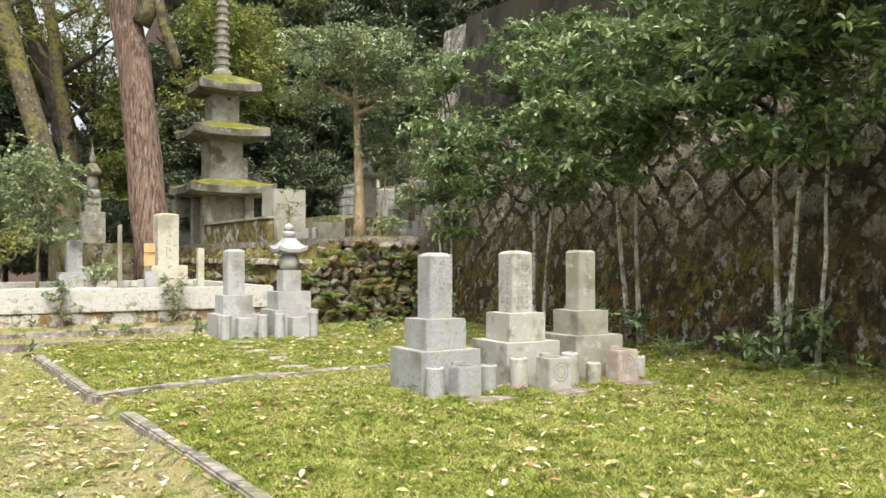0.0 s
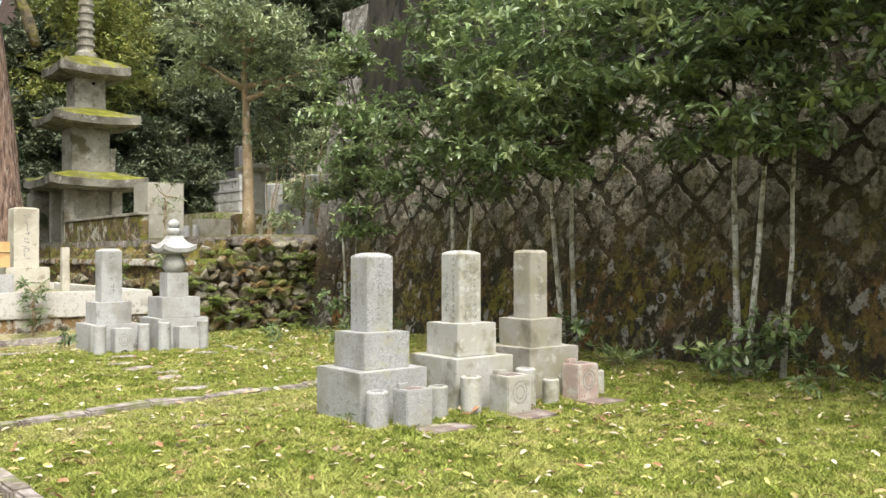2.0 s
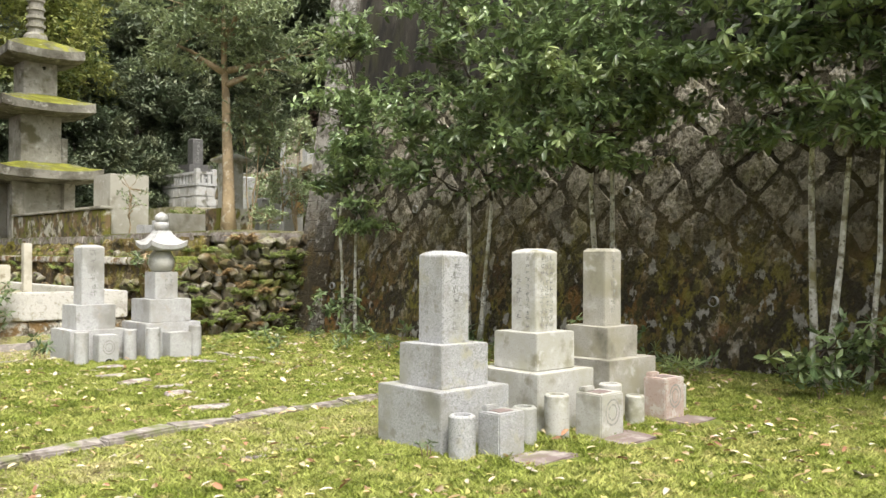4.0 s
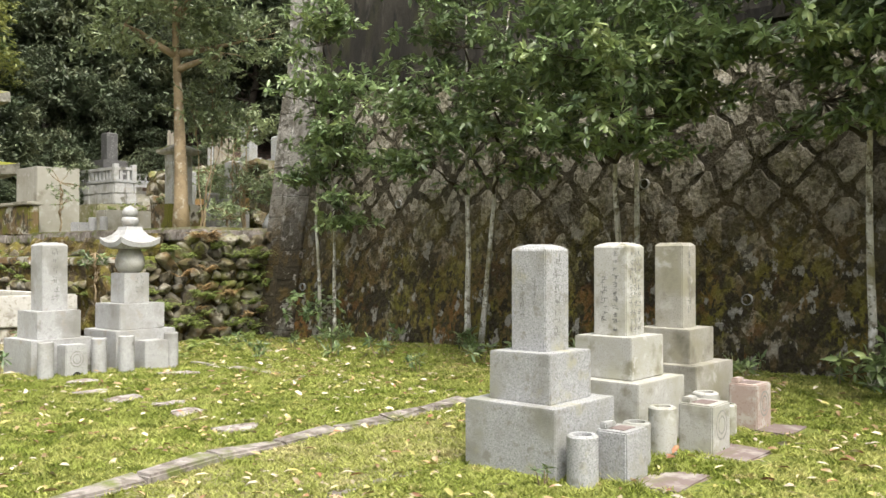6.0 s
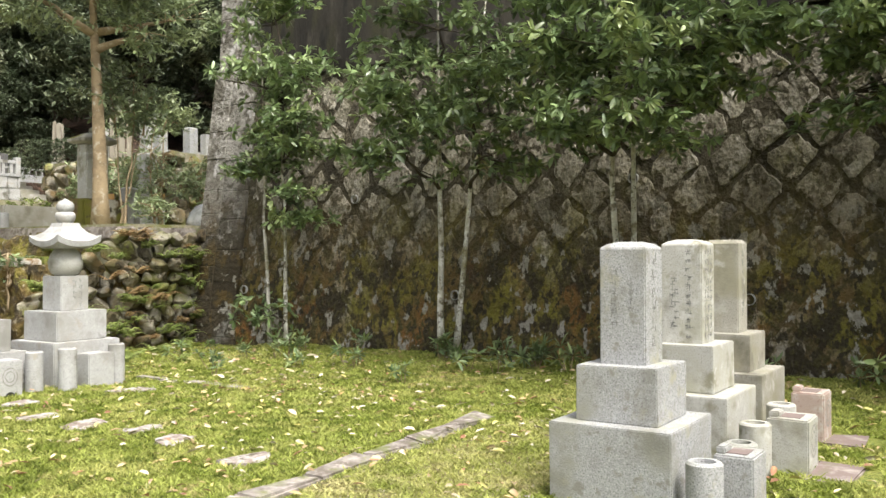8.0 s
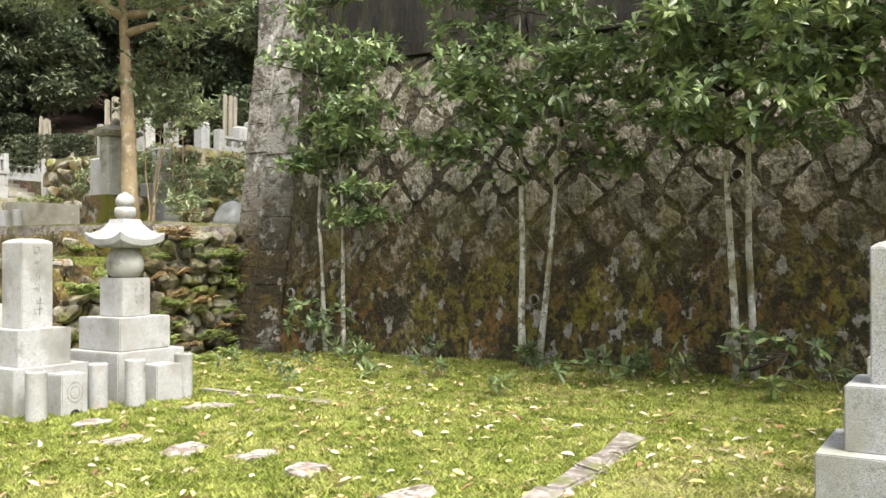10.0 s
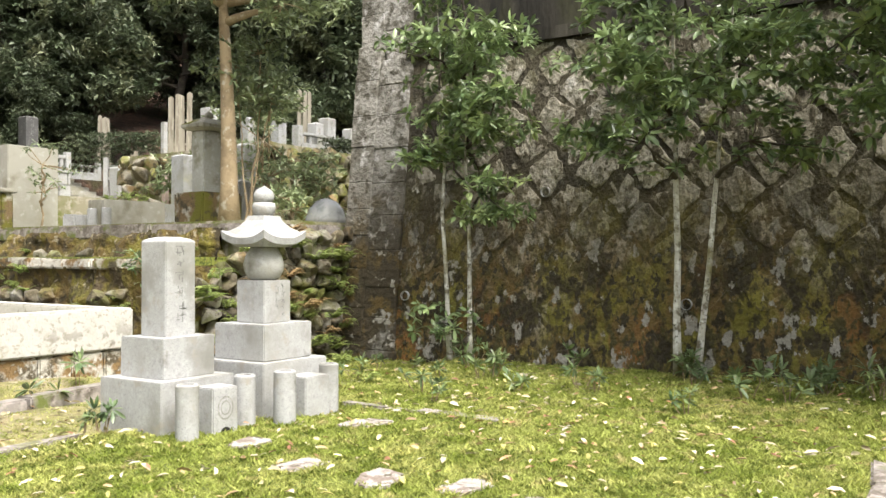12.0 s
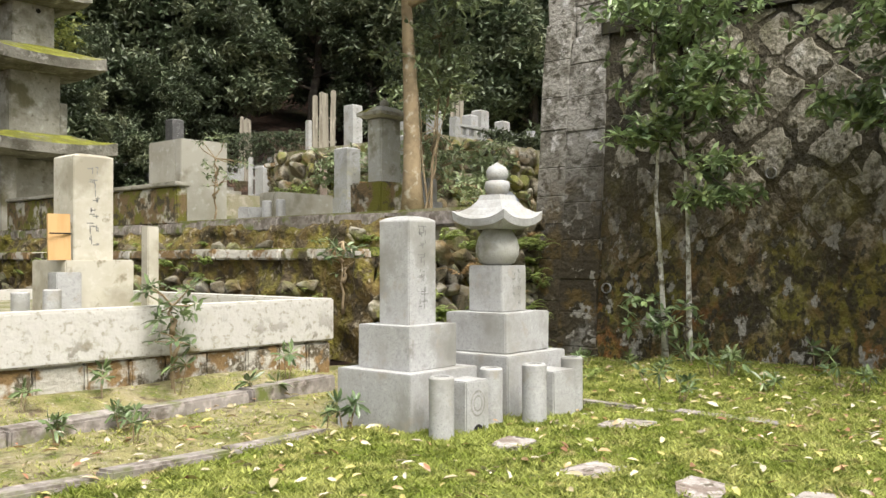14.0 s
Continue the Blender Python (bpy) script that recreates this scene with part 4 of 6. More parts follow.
while y < 33:
    w = rng0.uniform(0.6, 0.9)
    finish("kerb_block", block(7.22, y + 0.012, 1.30, 7.62, y + w - 0.012, 1.44 + rng0.uniform(-0.01, 0.01), 0.025, 0.012), MOSSY if rng0.random() < 0.5 else COURSE, mid)
    y += w
# third level
structure("terrace_slope", block(7.6, 19.05, 1.29, 8.56, 38.0, 1.47, 0.05, 0.02), MOSS_GROUND, "mossy strip with fallen leaves between two kerbs", "moss strip")
upper = structure("terrace_upper", block(8.55, 18.35, -0.1, 36.0, 50.0, 1.98, 0.02), TERRACE_GROUND, "sandy upper terrace carrying many graves")
y = 18.3
while y < 36:
    w = rng0.uniform(0.8, 1.3)
    finish("kerb_block", block(8.42, y + 0.012, 1.74, 8.78, y + w - 0.012, 1.95 + rng0.uniform(-0.012, 0.012), 0.025, 0.012), KERB, upper)
    y += w
finish("kerb_block", block(8.8, 18.18, 1.74, 9.4, 18.5, 1.93, 0.03, 0.02), KERB, upper)
finish("kerb_block", block(9.42, 18.2, 1.72, 10.1, 18.5, 1.93, 0.03, 0.02), KERB, upper)
fern_wall = structure("wall_boulder", block(7.0, 18.12, -0.1, 10.0, 18.34, 1.35, 0.02), BANK, "rough boulder wall overgrown with ferns", "boulder wall")
boulder_face(fern_wall, (6.75, 18.1), (9.75, 18.02), 0.05, 1.85, 0.27, 0.17, lambda f: 1.1 + 0.75 * min(1, f * 2.2))
bank("bank_corner", [(7.5, 18.2), (6.95, 18.3), (6.95, 19.2)], 0.1, 1.32, 0.05, 0.14, "mossy brown corner of the terrace")
# fourth level at the back
high = structure("terrace_high", block(13.4, 23.0, 1.8, 34.0, 28.0, 3.88, 0.02), TERRACE_GROUND, "high back terrace behind a stacked stone wall")
boulder_face(high, (13.3, 22.95), (20.0, 22.95), 1.9, 3.9, 0.42, 0.16)
boulder_face(high, (13.35, 23.0), (13.35, 27.8), 1.9, 3.9, 0.42, 0.16)
# rising ground and a walled terrace beyond the upper graves
structure("terrace_rise", block(13.6, 31.5, 1.8, 36.0, 50.0, 3.12, 0.05), TERRACE_GROUND, "sandy rise with steps behind the upper graves")
back = structure("terrace_back", block(18.72, 28.05, 1.8, 36.0, 35.2, 4.5, 0.02), TERRACE_GROUND, "walled back terrace below the wooded slope")
boulder_face(back, (18.7, 35.2), (18.7, 28.2), 3.0, 4.4, 0.22, 0.07)
y = 28.1
while y < 35.0:
    w = rng0.uniform(0.7, 1.1)
    finish("coping_stone", block(18.5, y + 0.01, 4.42, 18.9, min(y + w, 35.2) - 0.01, 4.54 + rng0.uniform(-0.01, 0.01), 0.02, 0.008), COURSE, back)
    y += w
structure("terrace_slope_foot", block(18.6, 39.9, 1.8, 36.0, 50.0, 4.42, 0.05), SOIL, "dark earth terrace at the foot of the wooded slope")


# ---- pagoda ----
def pagoda(cx, cy, z0):
    e = empty("stone_pagoda", cx, cy, z0, 0)
    z = z0
    for x0, x1 in ((-0.95, -0.6), (0.6, 0.95)):
        part("pillar", block(x0, -0.95, -0.1, x1, -0.6, 1.87, 0.02, 0.01), PAGODA, e)
        part("pillar", block(x0, 0.6, -0.1, x1, 0.95, 1.87, 0.02, 0.01), PAGODA, e)
    part("core", block(-0.66, -0.66, -0.1, 0.66, 0.66, 1.85, 0.02), PAGODA, e)
    part("sill", block(-0.598, -0.93, -0.1, 0.598, -0.66, 0.3, 0.02), PAGODA, e)

    def eave(name, half, zb, t, rise, top_half):
        bm = bmesh.new()
        rows = []
        N = 8
        for r, zz, lift in ((half * 0.62, zb, 0), (half, zb + t * 0.25, 0.10), (half, zb + t, 0.14), (half * 0.8, zb + t + rise * 0.42, 0.04), (top_half, zb + t + rise, 0)):
            ring = []
            for side in range(4):
                for i in range(N):
                    f = -1 + 2 * i / N
                    x, y = r * f, -r
                    for _ in range(side):
                        x, y = -y, x
                    ring.append(bm.verts.new((x + random.uniform(-0.02, 0.02), y + random.uniform(-0.02, 0.02), zz + lift * half * 0.6 * abs(f) ** 3 + random.uniform(-0.012, 0.012))))
            rows.append(ring)
        for a, b in zip(rows, rows[1:]):
            for i in range(4 * N):
                j = (i + 1) % (4 * N)
                bm.faces.new((a[i], a[j], b[j], b[i]))
        bm.faces.new(rows[0][::-1])
        bm.faces.new(rows[-1])
        part(name, bm, PAGODA_ROOF, e, "mossy flared stone roof")

    eave("roof", 1.62, 1.85, 0.34, 0.32, 0.75)
    part("body", block(-0.62, -0.62, 2.5, 0.62, 0.62, 4.02, 0.02, 0.01), PAGODA, e)
    eave("roof", 1.42, 4.0, 0.32, 0.36, 0.62)
    part("corner_slab", block(0.66, -0.5, 2.5, 0.86, 0.1, 3.35, 0.02, 0.01), PAGODA, e, "upright slab on the lowest roof")
    b = part("body", block(-0.52, -0.52, 4.66, 0.52, 0.52, 5.72, 0.02, 0.01), PAGODA, e)
    eave("roof", 1.17, 5.7, 0.34, 0.46, 0.35)
    # hole drawn only by its shade, a dark disc before the stone
    bm = bmesh.new()
    bmesh.ops.create_circle(bm, cap_ends=True, radius=0.06, segments=14, matrix=pose(0.1, -0.535, 5.55, 90, 0, 0))
    part("hole", bm, DARK, b, "flat dark disc painting the shade of a small round hole")
    prof = [(0.36, 6.48), (0.36, 6.64), (0.3, 6.72)]
    zz = 6.72
    for i in range(11):
        r = 0.30 - i * 0.008
        prof += [(r * 0.82, zz + 0.02), (r * 0.82, zz + 0.17), (r, zz + 0.19), (r, zz + 0.28)]
        zz += 0.28
    prof += [(0.1, zz + 0.1), (0.0, zz + 0.6)]
    part("spire", lathe(prof, 20), PAGODA, e, "ringed stone spire")
    tagged(e, "tall weathered stone pagoda with mossy roofs and ringed spire", "pagoda")


pagoda(9.68, 33.4, 1.9)


def stone_pier(x, y, z0):
    e = empty("stone_pier", x, y, z0)
    for z, h, w in ((0.0, 0.62, 0.36), (0.625, 0.6, 0.35), (1.23, 0.62, 0.36), (1.855, 0.5, 0.3)):
        part("block", block(-w, -w, z - 0.05 * (z == 0), w, w, z + h, 0.03, 0.02), GRANITE_BROWN, e)
    tagged(e, "pier of stacked brown stone blocks beside the pagoda", "stone pier")


stone_pier(8.62, 35.0, 1.9)


# ---- trees ----
def broadleaf(name, x, y, z0, trunks, crown, material, bark, leaf, n_tips, per, seed, label, group="", clump=1.0, limb=0.03, per_hub=6):
    """trunks: list of (dx, dy, dz_top, lean x, lean y, radius); crown: list of ellipsoids (dx, dy, z, rx, ry, rz)."""
    rng = np.random.default_rng(seed)
    prng = random.Random(seed)
    e = empty(name, x, y, z0)
    for dx, dy, top, lx, ly, r in trunks:
        n = 7
        pts = wavy((dx, dy, -0.15), (dx + lx, dy + ly, top), n, 0.03, prng)
        part("trunk", tube(pts, [r * 0.82 * (1.3 if i == 0 else 1) * (1 - 0.8 * i / n) for i in range(n + 1)], 10), bark, e, "", True)
    centres = []
    tot = sum(c[3] * c[4] * c[5] for c in crown)
    for cx, cy, cz, rx, ry, rz in crown:
        k = max(4, int(n_tips * rx * ry * rz / tot))
        subs = max(3, k // per_hub)
        d = unit(rng.normal(0, 1, (subs, 3))) * (rng.uniform(0.15, 1, (subs, 1)) ** 0.45)
        hubs = np.array([cx, cy, cz]) + d * np.array([rx, ry, rz])
        c = hubs[rng.integers(0, subs, k)] + rng.normal(0, 1, (k, 3)) * np.array([0.16, 0.16, 0.05]) * clump
        centres.append(c)
        near = min(trunks, key=lambda t: abs(t[0] + t[3] - cx) + abs(t[1] + t[4] - cy))
        f = min(0.95, max(0.04, (cz - rz * 0.6) / max(near[2], 0.1)))
        start = (near[0] + near[3] * f, near[1] + near[4] * f, near[2] * f - 0.1)
        br = part("branch", tube(wavy(start, (cx, cy, cz), 4, 0.08, prng), [limb, limb * 0.85, limb * 0.65, limb * 0.5, limb * 0.3], 7), BARK_DARK if bark == BARK_PALE else bark, e, "", True)
        for q in c[:: max(1, k // 6)]:
            part("twig", tube(wavy((cx, cy, cz), tuple(q), 2, 0.05, prng), [0.010, 0.008, 0.004], 5), BARK_DARK if bark == BARK_PALE else bark, br)
    centres = np.concatenate(centres)
    B, D, L, W = whorls(centres, per, leaf[0], leaf[1], rng)
    leaves("crown", B, D, L, W, material, rng, e, 0.15, None, True)
    tagged(e, label, "tree" if name != "shrub" else "shrub", group)
    return e




def wall_tree(y, trunks, crown, seed, n_tips):
    return broadleaf("slender_tree", 9.2, y, on_ground(9.2, y), trunks, crown, LEAF_GLOSSY, BARK_PALE, (0.145, 0.052), n_tips, 9, seed, "slender pale-barked evergreen with whorls of glossy leaves", "slender trees along the wall", 1.35, 0.03, 13)


wall_tree(15.78, [(0.0, 0.04, 4.6, 0.0, 0.2, 0.042), (0.04, -0.24, 3.6, 0.05, 0.1, 0.045)],
          [(-0.05, -0.05, 2.5, 0.45, 0.42, 0.35), (-0.1, -0.5, 2.1, 0.45, 0.42, 0.4), (0, 0.0, 3.1, 0.5, 0.5, 0.4), (-0.1, -0.6, 3.0, 0.5, 0.5, 0.35), (0, 0.15, 3.8, 0.5, 0.48, 0.4), (0, -0.45, 4.0, 0.5, 0.5, 0.4), (0, 0.0, 4.7, 0.5, 0.5, 0.4), (0, -0.1, 5.3, 0.45, 0.5, 0.3), (-0.15, -0.1, 0.5, 0.22, 0.26, 0.34)], 1, 640)
wall_tree(12.85, [(0.26, 0.12, 5.2, 0.0, 0.05, 0.058), (0.28, -0.06, 4.8, 0.05, -0.5, 0.052)],
          [(-0.25, 0.3, 2.55, 0.7, 0.55, 0.4), (-0.3, -0.8, 2.5, 0.55, 0.5, 0.3), (-0.2, 0.2, 3.3, 0.85, 0.9, 0.55), (-0.25, -0.7, 3.3, 0.8, 0.7, 0.5), (-0.1, -0.1, 4.2, 0.75, 1.1, 0.45), (-0.2, 0.2, 5.2, 0.7, 1.1, 0.4)], 2, 700)
wall_tree(10.25, [(0.2, 0.16, 5.2, -0.35, 0.1, 0.058), (0.28, 0.0, 5.2, -0.1, 0.15, 0.055)],
          [(-0.6, 0.5, 2.75, 0.9, 0.6, 0.35), (-0.9, -0.5, 2.8, 1.1, 0.8, 0.4), (-0.3, 0.9, 3.4, 0.9, 0.75, 0.5), (-0.7, -0.1, 3.5, 1.2, 1.0, 0.5), (-0.5, -1.0, 3.4, 1.0, 0.8, 0.5), (-0.6, -0.2, 4.3, 1.2, 1.5, 0.5), (0.0, 0.2, 5.2, 0.8, 1.3, 0.4), (-0.15, -0.4, 0.35, 0.45, 0.35, 0.28)], 3, 1450)
wall_tree(7.4, [(0.18, 0.22, 5.2, 0.0, 0.05, 0.06), (0.1, 0.06, 5.2, 0.0, -0.5, 0.052), (0.22, -0.32, 5.2, 0.1, -0.3, 0.042)],
          [(-0.4, 0.5, 2.85, 0.8, 0.7, 0.4), (-0.4, -0.7, 2.8, 0.9, 0.8, 0.45), (-0.5, 0.6, 3.6, 1.1, 0.95, 0.5), (-0.4, -0.6, 3.7, 1.1, 1.05, 0.5), (-0.5, 0.0, 4.5, 1.4, 1.8, 0.6), (0.0, -0.2, 5.3, 0.8, 1.5, 0.4), (-0.25, -0.1, 0.45, 0.45, 0.55, 0.42)], 4, 1550)
# added mostly out of view, with large crowns to shade the wall
for yy, sd in ((4.6, 14), (1.8, 15)):
    wall_tree(yy, [(0.1, 0.15, 5.0, 0.0, 0.1, 0.055), (0.1, -0.1, 5.0, 0.0, -0.3, 0.05)],
              [(-0.4, 0.5, 3.1, 0.9, 0.8, 0.5), (-0.4, -0.6, 3.2, 0.9, 0.9, 0.5), (-0.5, 0.2, 4.1, 1.3, 1.5, 0.6), (-0.5, 0.0, 5.2, 1.6, 1.8, 0.7), (-0.2, 0.0, 6.3, 1.7, 1.8, 0.7)], sd, 2000)

# the bare-stemmed tree on the upper terrace
broadleaf("small_tree", 9.12, 19.72, 1.9, [(0, 0, 5.0, -0.1, 0.1, 0.185)],
          [(-1.0, 0.3, 3.8, 1.0, 0.9, 0.6), (0.3, 0.2, 4.3, 1.1, 1.0, 0.7), (1.2, -0.2, 3.8, 0.9, 0.8, 0.55), (-0.2, -0.8, 4.5, 1.1, 1.0, 0.6), (-0.6, 0.8, 4.8, 1.0, 1.0, 0.6), (0.5, -0.6, 3.4, 0.7, 0.6, 0.4)],
          LEAF_GREY, BARK_TAN, (0.16, 0.05), 1000, 8, 9, "small tree with a straight tan trunk on the upper terrace", "", 1.6, 0.08, 10)


def forest_tree(height, radius, seed, material, bark, leaf=0.34, n=1500, bottom=0.25):
    rng = np.random.default_rng(seed)
    prng = random.Random(seed)
    e = empty("forest_tree", 0, 0, 0)
    n_seg = 8
    pts = wavy((0, 0, -1.5), (prng.uniform(-0.5, 0.5), prng.uniform(-0.5, 0.5), height * 0.85), n_seg, 0.25, prng)
    part("trunk", tube(pts, [0.3 * (1 - 0.75 * i / n_seg) for i in range(n_seg + 1)], 10), bark, e, "", True)
    cs = []
    for k in range(16):
        a, f = prng.uniform(0, 6.28), prng.uniform(bottom, 1.0)
        rr = radius * prng.uniform(0.35, 0.85) * (1.1 - 0.45 * f)
        c = np.array([rr * math.cos(a), rr * math.sin(a), height * f])
        part("branch", tube(wavy((0, 0, height * f * 0.82), tuple(c), 3, 0.15, prng), [0.09, 0.06, 0.04, 0.02], 6), bark, e)
        m = n // 16
        d = unit(rng.normal(0, 1, (m, 3))) * (rng.uniform(0.3, 1, (m, 1)) ** 0.5)
        cs.append(c + d * np.array([radius * 0.5, radius * 0.5, height * 0.11]))
    B, D, L, W = whorls(np.concatenate(cs), 6, leaf, leaf * 0.36, rng)
    leaves("crown", B, D, L, W, material, rng, e)
    return e


def tree_label(e, label):
    return tagged(e, label, "tree", "trees of the wooded slope")


DARK_TREES = [tree_label(forest_tree(9.5, 2.9, 40 + i, LEAF_DARK, BARK_DARK, 0.4, 2600, 0.27), "dense dark evergreen tree on the wooded slope") for i in range(3)]
LIGHT_TREES = [tree_label(forest_tree(12, 3.1, 60 + i, LEAF_LIGHT, BARK_DARK, 0.3, 1900, 0.3), "lighter yellow-green tree on the wooded slope") for i in range(2)]


def plant(kind, x, y, scale=1.0, turn=0.0):
    m = pose(x, y, on_ground(x, y) - 0.1, 0, 0, turn)
    c = copy_thing(kind, m)
    c.scale = (scale, scale, scale * random.uniform(0.9, 1.15))
    return c


spots = random.Random(8)
for row, (deep, step, lo, hi) in enumerate([(38.5, 3.0, -3, 17), (42, 3.2, -30, 21), (46.5, 3.8, -34, 26), (53, 4.2, -38, 32), (60, 5.0, -44, 38)]):
    side = lo
    while side < hi:
        d = deep + spots.uniform(-1.5, 1.5) + (10.0 if side > -11.5 else 0.0)
        x, y = 0.55 * d + 0.84 * side * 1.0, 0.84 * d - 0.55 * side
        if (x < 9.5 and deep > 43) or (-4.0 < side < 3.5 and d < 53):      # bare earth slope behind the upper graves
            side += step
            continue
        light = spots.random() < (0.06 if side > -11.5 else 0.85)
        kind = spots.choice(LIGHT_TREES if light else DARK_TREES)
        plant(kind, x, y, spots.uniform(0.8, 1.2), spots.uniform(0, 360))
        side += step * spots.uniform(0.8, 1.25) * (1.0 if side > -9 else 1.7)
for x, y in ((16.5, 3), (17.0, 7), (16.6, 10.5), (17.2, 14), (20, 5), (20, 11), (21, 16)):
    plant(spots.choice(DARK_TREES), x, y, 0.8, spots.uniform(0, 360))
under = random.Random(5)
side = -27.0
while side < -7.5:
    d = under.uniform(33, 38) + (10.0 if side > -11.5 else 0.0)
    x, y = 0.55 * d + 0.84 * side, 0.84 * d - 0.55 * side
    plant(under.choice(DARK_TREES), x, y, under.uniform(0.28, 0.5), under.uniform(0, 360))
    side += under.uniform(1.2, 2.0)
side = -15.0
while side < -5.0:
    d = under.uniform(38.5, 43) + (10.0 if side > -11.5 else 0.0)
    plant(under.choice(DARK_TREES), 0.55 * d + 0.84 * side, 0.84 * d - 0.55 * side, under.uniform(0.45, 0.65), under.uniform(0, 360))
    side += under.uniform(1.1, 1.8)
# unseen trees added behind and beside the path to block the low sky
for x, y in ((-14, -12), (-7, -16), (1, -18), (9, -16), (-18, -4), (-20, 5), (-20, 14), (-17, 24)):
    plant(spots.choice(DARK_TREES + LIGHT_TREES), x, y, 1.1, spots.uniform(0, 360))
for i, e in enumerate(DARK_TREES + LIGHT_TREES):
    x, y = ((2, 46), (19, 52), (33, 42), (-8, 40), (-3, 50))[i]
    e.matrix_world = pose(x, y, on_ground(x, y) - 0.1)


def big_trunk(x, y, z0, r, h, bark, label, lean=(0, 0), limb=True, seed=0):
    prng = random.Random(seed)
    e = empty("large_tree", x, y, z0)
    n = 10
    pts = wavy((0, 0, -0.3), (lean[0], lean[1], h), n, 0.12, prng)
    part("trunk", tube(pts, [r * (1.35 if i == 0 else 1.08 if i == 1 else 1) * (1 - 0.35 * i / n) for i in range(n + 1)], 22), bark, e, "", True)
    if limb:
        for k in range(4):
            f = 0.5 + 0.12 * k
            a = prng.uniform(0, 6.28)
            p = Vector((lean[0] * f, lean[1] * f, h * f))
            part("limb", tube(wavy(p, p + Vector((3 * math.cos(a), 3 * math.sin(a), 2.2)), 5, 0.25, prng), [r * 0.35, r * 0.3, r * 0.25, r * 0.18, r * 0.12, r * 0.06], 10), bark, e, "", True)
    rng = np.random.default_rng(seed)
    c = np.array([lean[0], lean[1], h]) + unit(rng.normal(0, 1, (900, 3))) * np.array([4.5, 4.5, 2.5]) * rng.uniform(0.3, 1, (900, 1)) ** 0.5
    B, D, L, W = whorls(c, 6, 0.3, 0.1, rng)
    leaves("crown", B, D, L, W, LEAF_LIGHT, rng, e)
    return tagged(e, label, "tree")


red = big_trunk(6.28, 28.4, 0.6, 0.6, 14.0, BARK_RED, "large tree with red-brown furrowed bark behind the graves", (-1.55, 0.5), False, 5)
prl = random.Random(3)
part("limb", tube(wavy((-0.62, -0.1, 8.1), (0.05, -0.5, 9.6), 4, 0.06, prl), [0.3, 0.27, 0.25, 0.22, 0.2], 12), BARK_MOSS, red, "mossy limb", True)
part("limb", tube(wavy((-0.2, -0.35, 8.9), (0.42, -0.55, 6.75), 5, 0.06, prl), [0.17, 0.16, 0.15, 0.15, 0.16, 0.14], 10), BARK_MOSS, red, "mossy broken limb hanging down", True)
big_trunk(4.0, 27.7, 0.6, 0.36, 13.0, BARK_MOSS, "leaning mossy tree trunk beside the plots", (-3.6, 1.5), True, 6)

big_trunk(7.3, 41.0, on_ground(7.3, 41.0) - 0.3, 0.5, 15.0, BARK_DARK, "dark leaning tree trunk in the woods behind the plots", (-4.5, 1.0), True, 21)
big_trunk(5.6, 38.0, on_ground(5.6, 38.0) - 0.3, 0.34, 13.0, BARK_MOSS, "mossy leaning tree trunk in the woods behind the plots", (-1.6, 0.5), True, 22)
for x, y, sc in ((4.2, 40.5, 0.5), (6.0, 42.0, 0.62), (7.8, 43.5, 0.6), (9.0, 41.0, 0.62), (3.0, 43.0, 0.5), (7.2, 37.5, 0.34), (5.2, 36.5, 0.3), (8.6, 38.5, 0.36)):
    plant(spots.choice(DARK_TREES), x, y, sc, spots.uniform(0, 360))
for x, y, sc in ((12.6, 38.5, 0.55), (11.6, 41.0, 0.7), (14.2, 41.5, 0.75), (10.2, 38.0, 0.45), (15.8, 46.0, 0.9), (12.5, 46.0, 0.95)):
    plant(spots.choice(DARK_TREES), x, y, sc, spots.uniform(0, 360))
for x, y, sc in ((7.5, 47.0, 0.7), (5.0, 41.5, 0.4), (6.8, 39.5, 0.5)):
    plant(spots.choice(LIGHT_TREES), x, y, sc, spots.uniform(0, 360))


far = random.Random(61)
side = -27.0
while side < -7.0:
    for d in (far.uniform(51, 56), far.uniform(60, 67)):
        x, y = 0.55 * d + 0.84 * side, 0.84 * d - 0.55 * side
        if x > 11.5:
            plant(far.choice(DARK_TREES), x, y, far.uniform(0.95, 1.3), far.uniform(0, 360))
    side += far.uniform(2.2, 3.2)


# ---- kerbs of the lawn ----
kerb_line([(1.5, 9.8), (3.4, 10.3), (6.45, 10.5)], 0.2, 0.088, 0.16, "worn grey-brown stone kerb half sunk in the moss", 0.62, 0.026)
kerb_line([(1.5, 9.95), (1.42, 14.3)], 0.14, 0.06, 0.24, "worn stone kerb along the edge of the moss lawn")
kerb_line([(1.6, 8.62), (1.85, 2.5)], 0.14, 0.06, 0.24, "worn stone kerb along the edge of the moss lawn")
kerb_line([(3.3, 8.97), (4.45, 9.0)], 0.12, 0.058, 0.16, "short run of stone kerb beside a grave")
kerb_line([(6.5, 13.5), (6.5, 15.3)], 0.14, 0.066, 0.16, "stone kerb sunk in the moss beside the tower")
kerb_line([(0.6, 15.85), (4.08, 15.98)], 0.19, 0.08, 0.18, "stone kerb along the lawn", 0.8, 0.018)
kerb_line([(-3.0, 17.15), (2.4, 17.38), (5.65, 17.68)], 0.24, 0.15, 0.28, "stone kerb before the low pale wall")
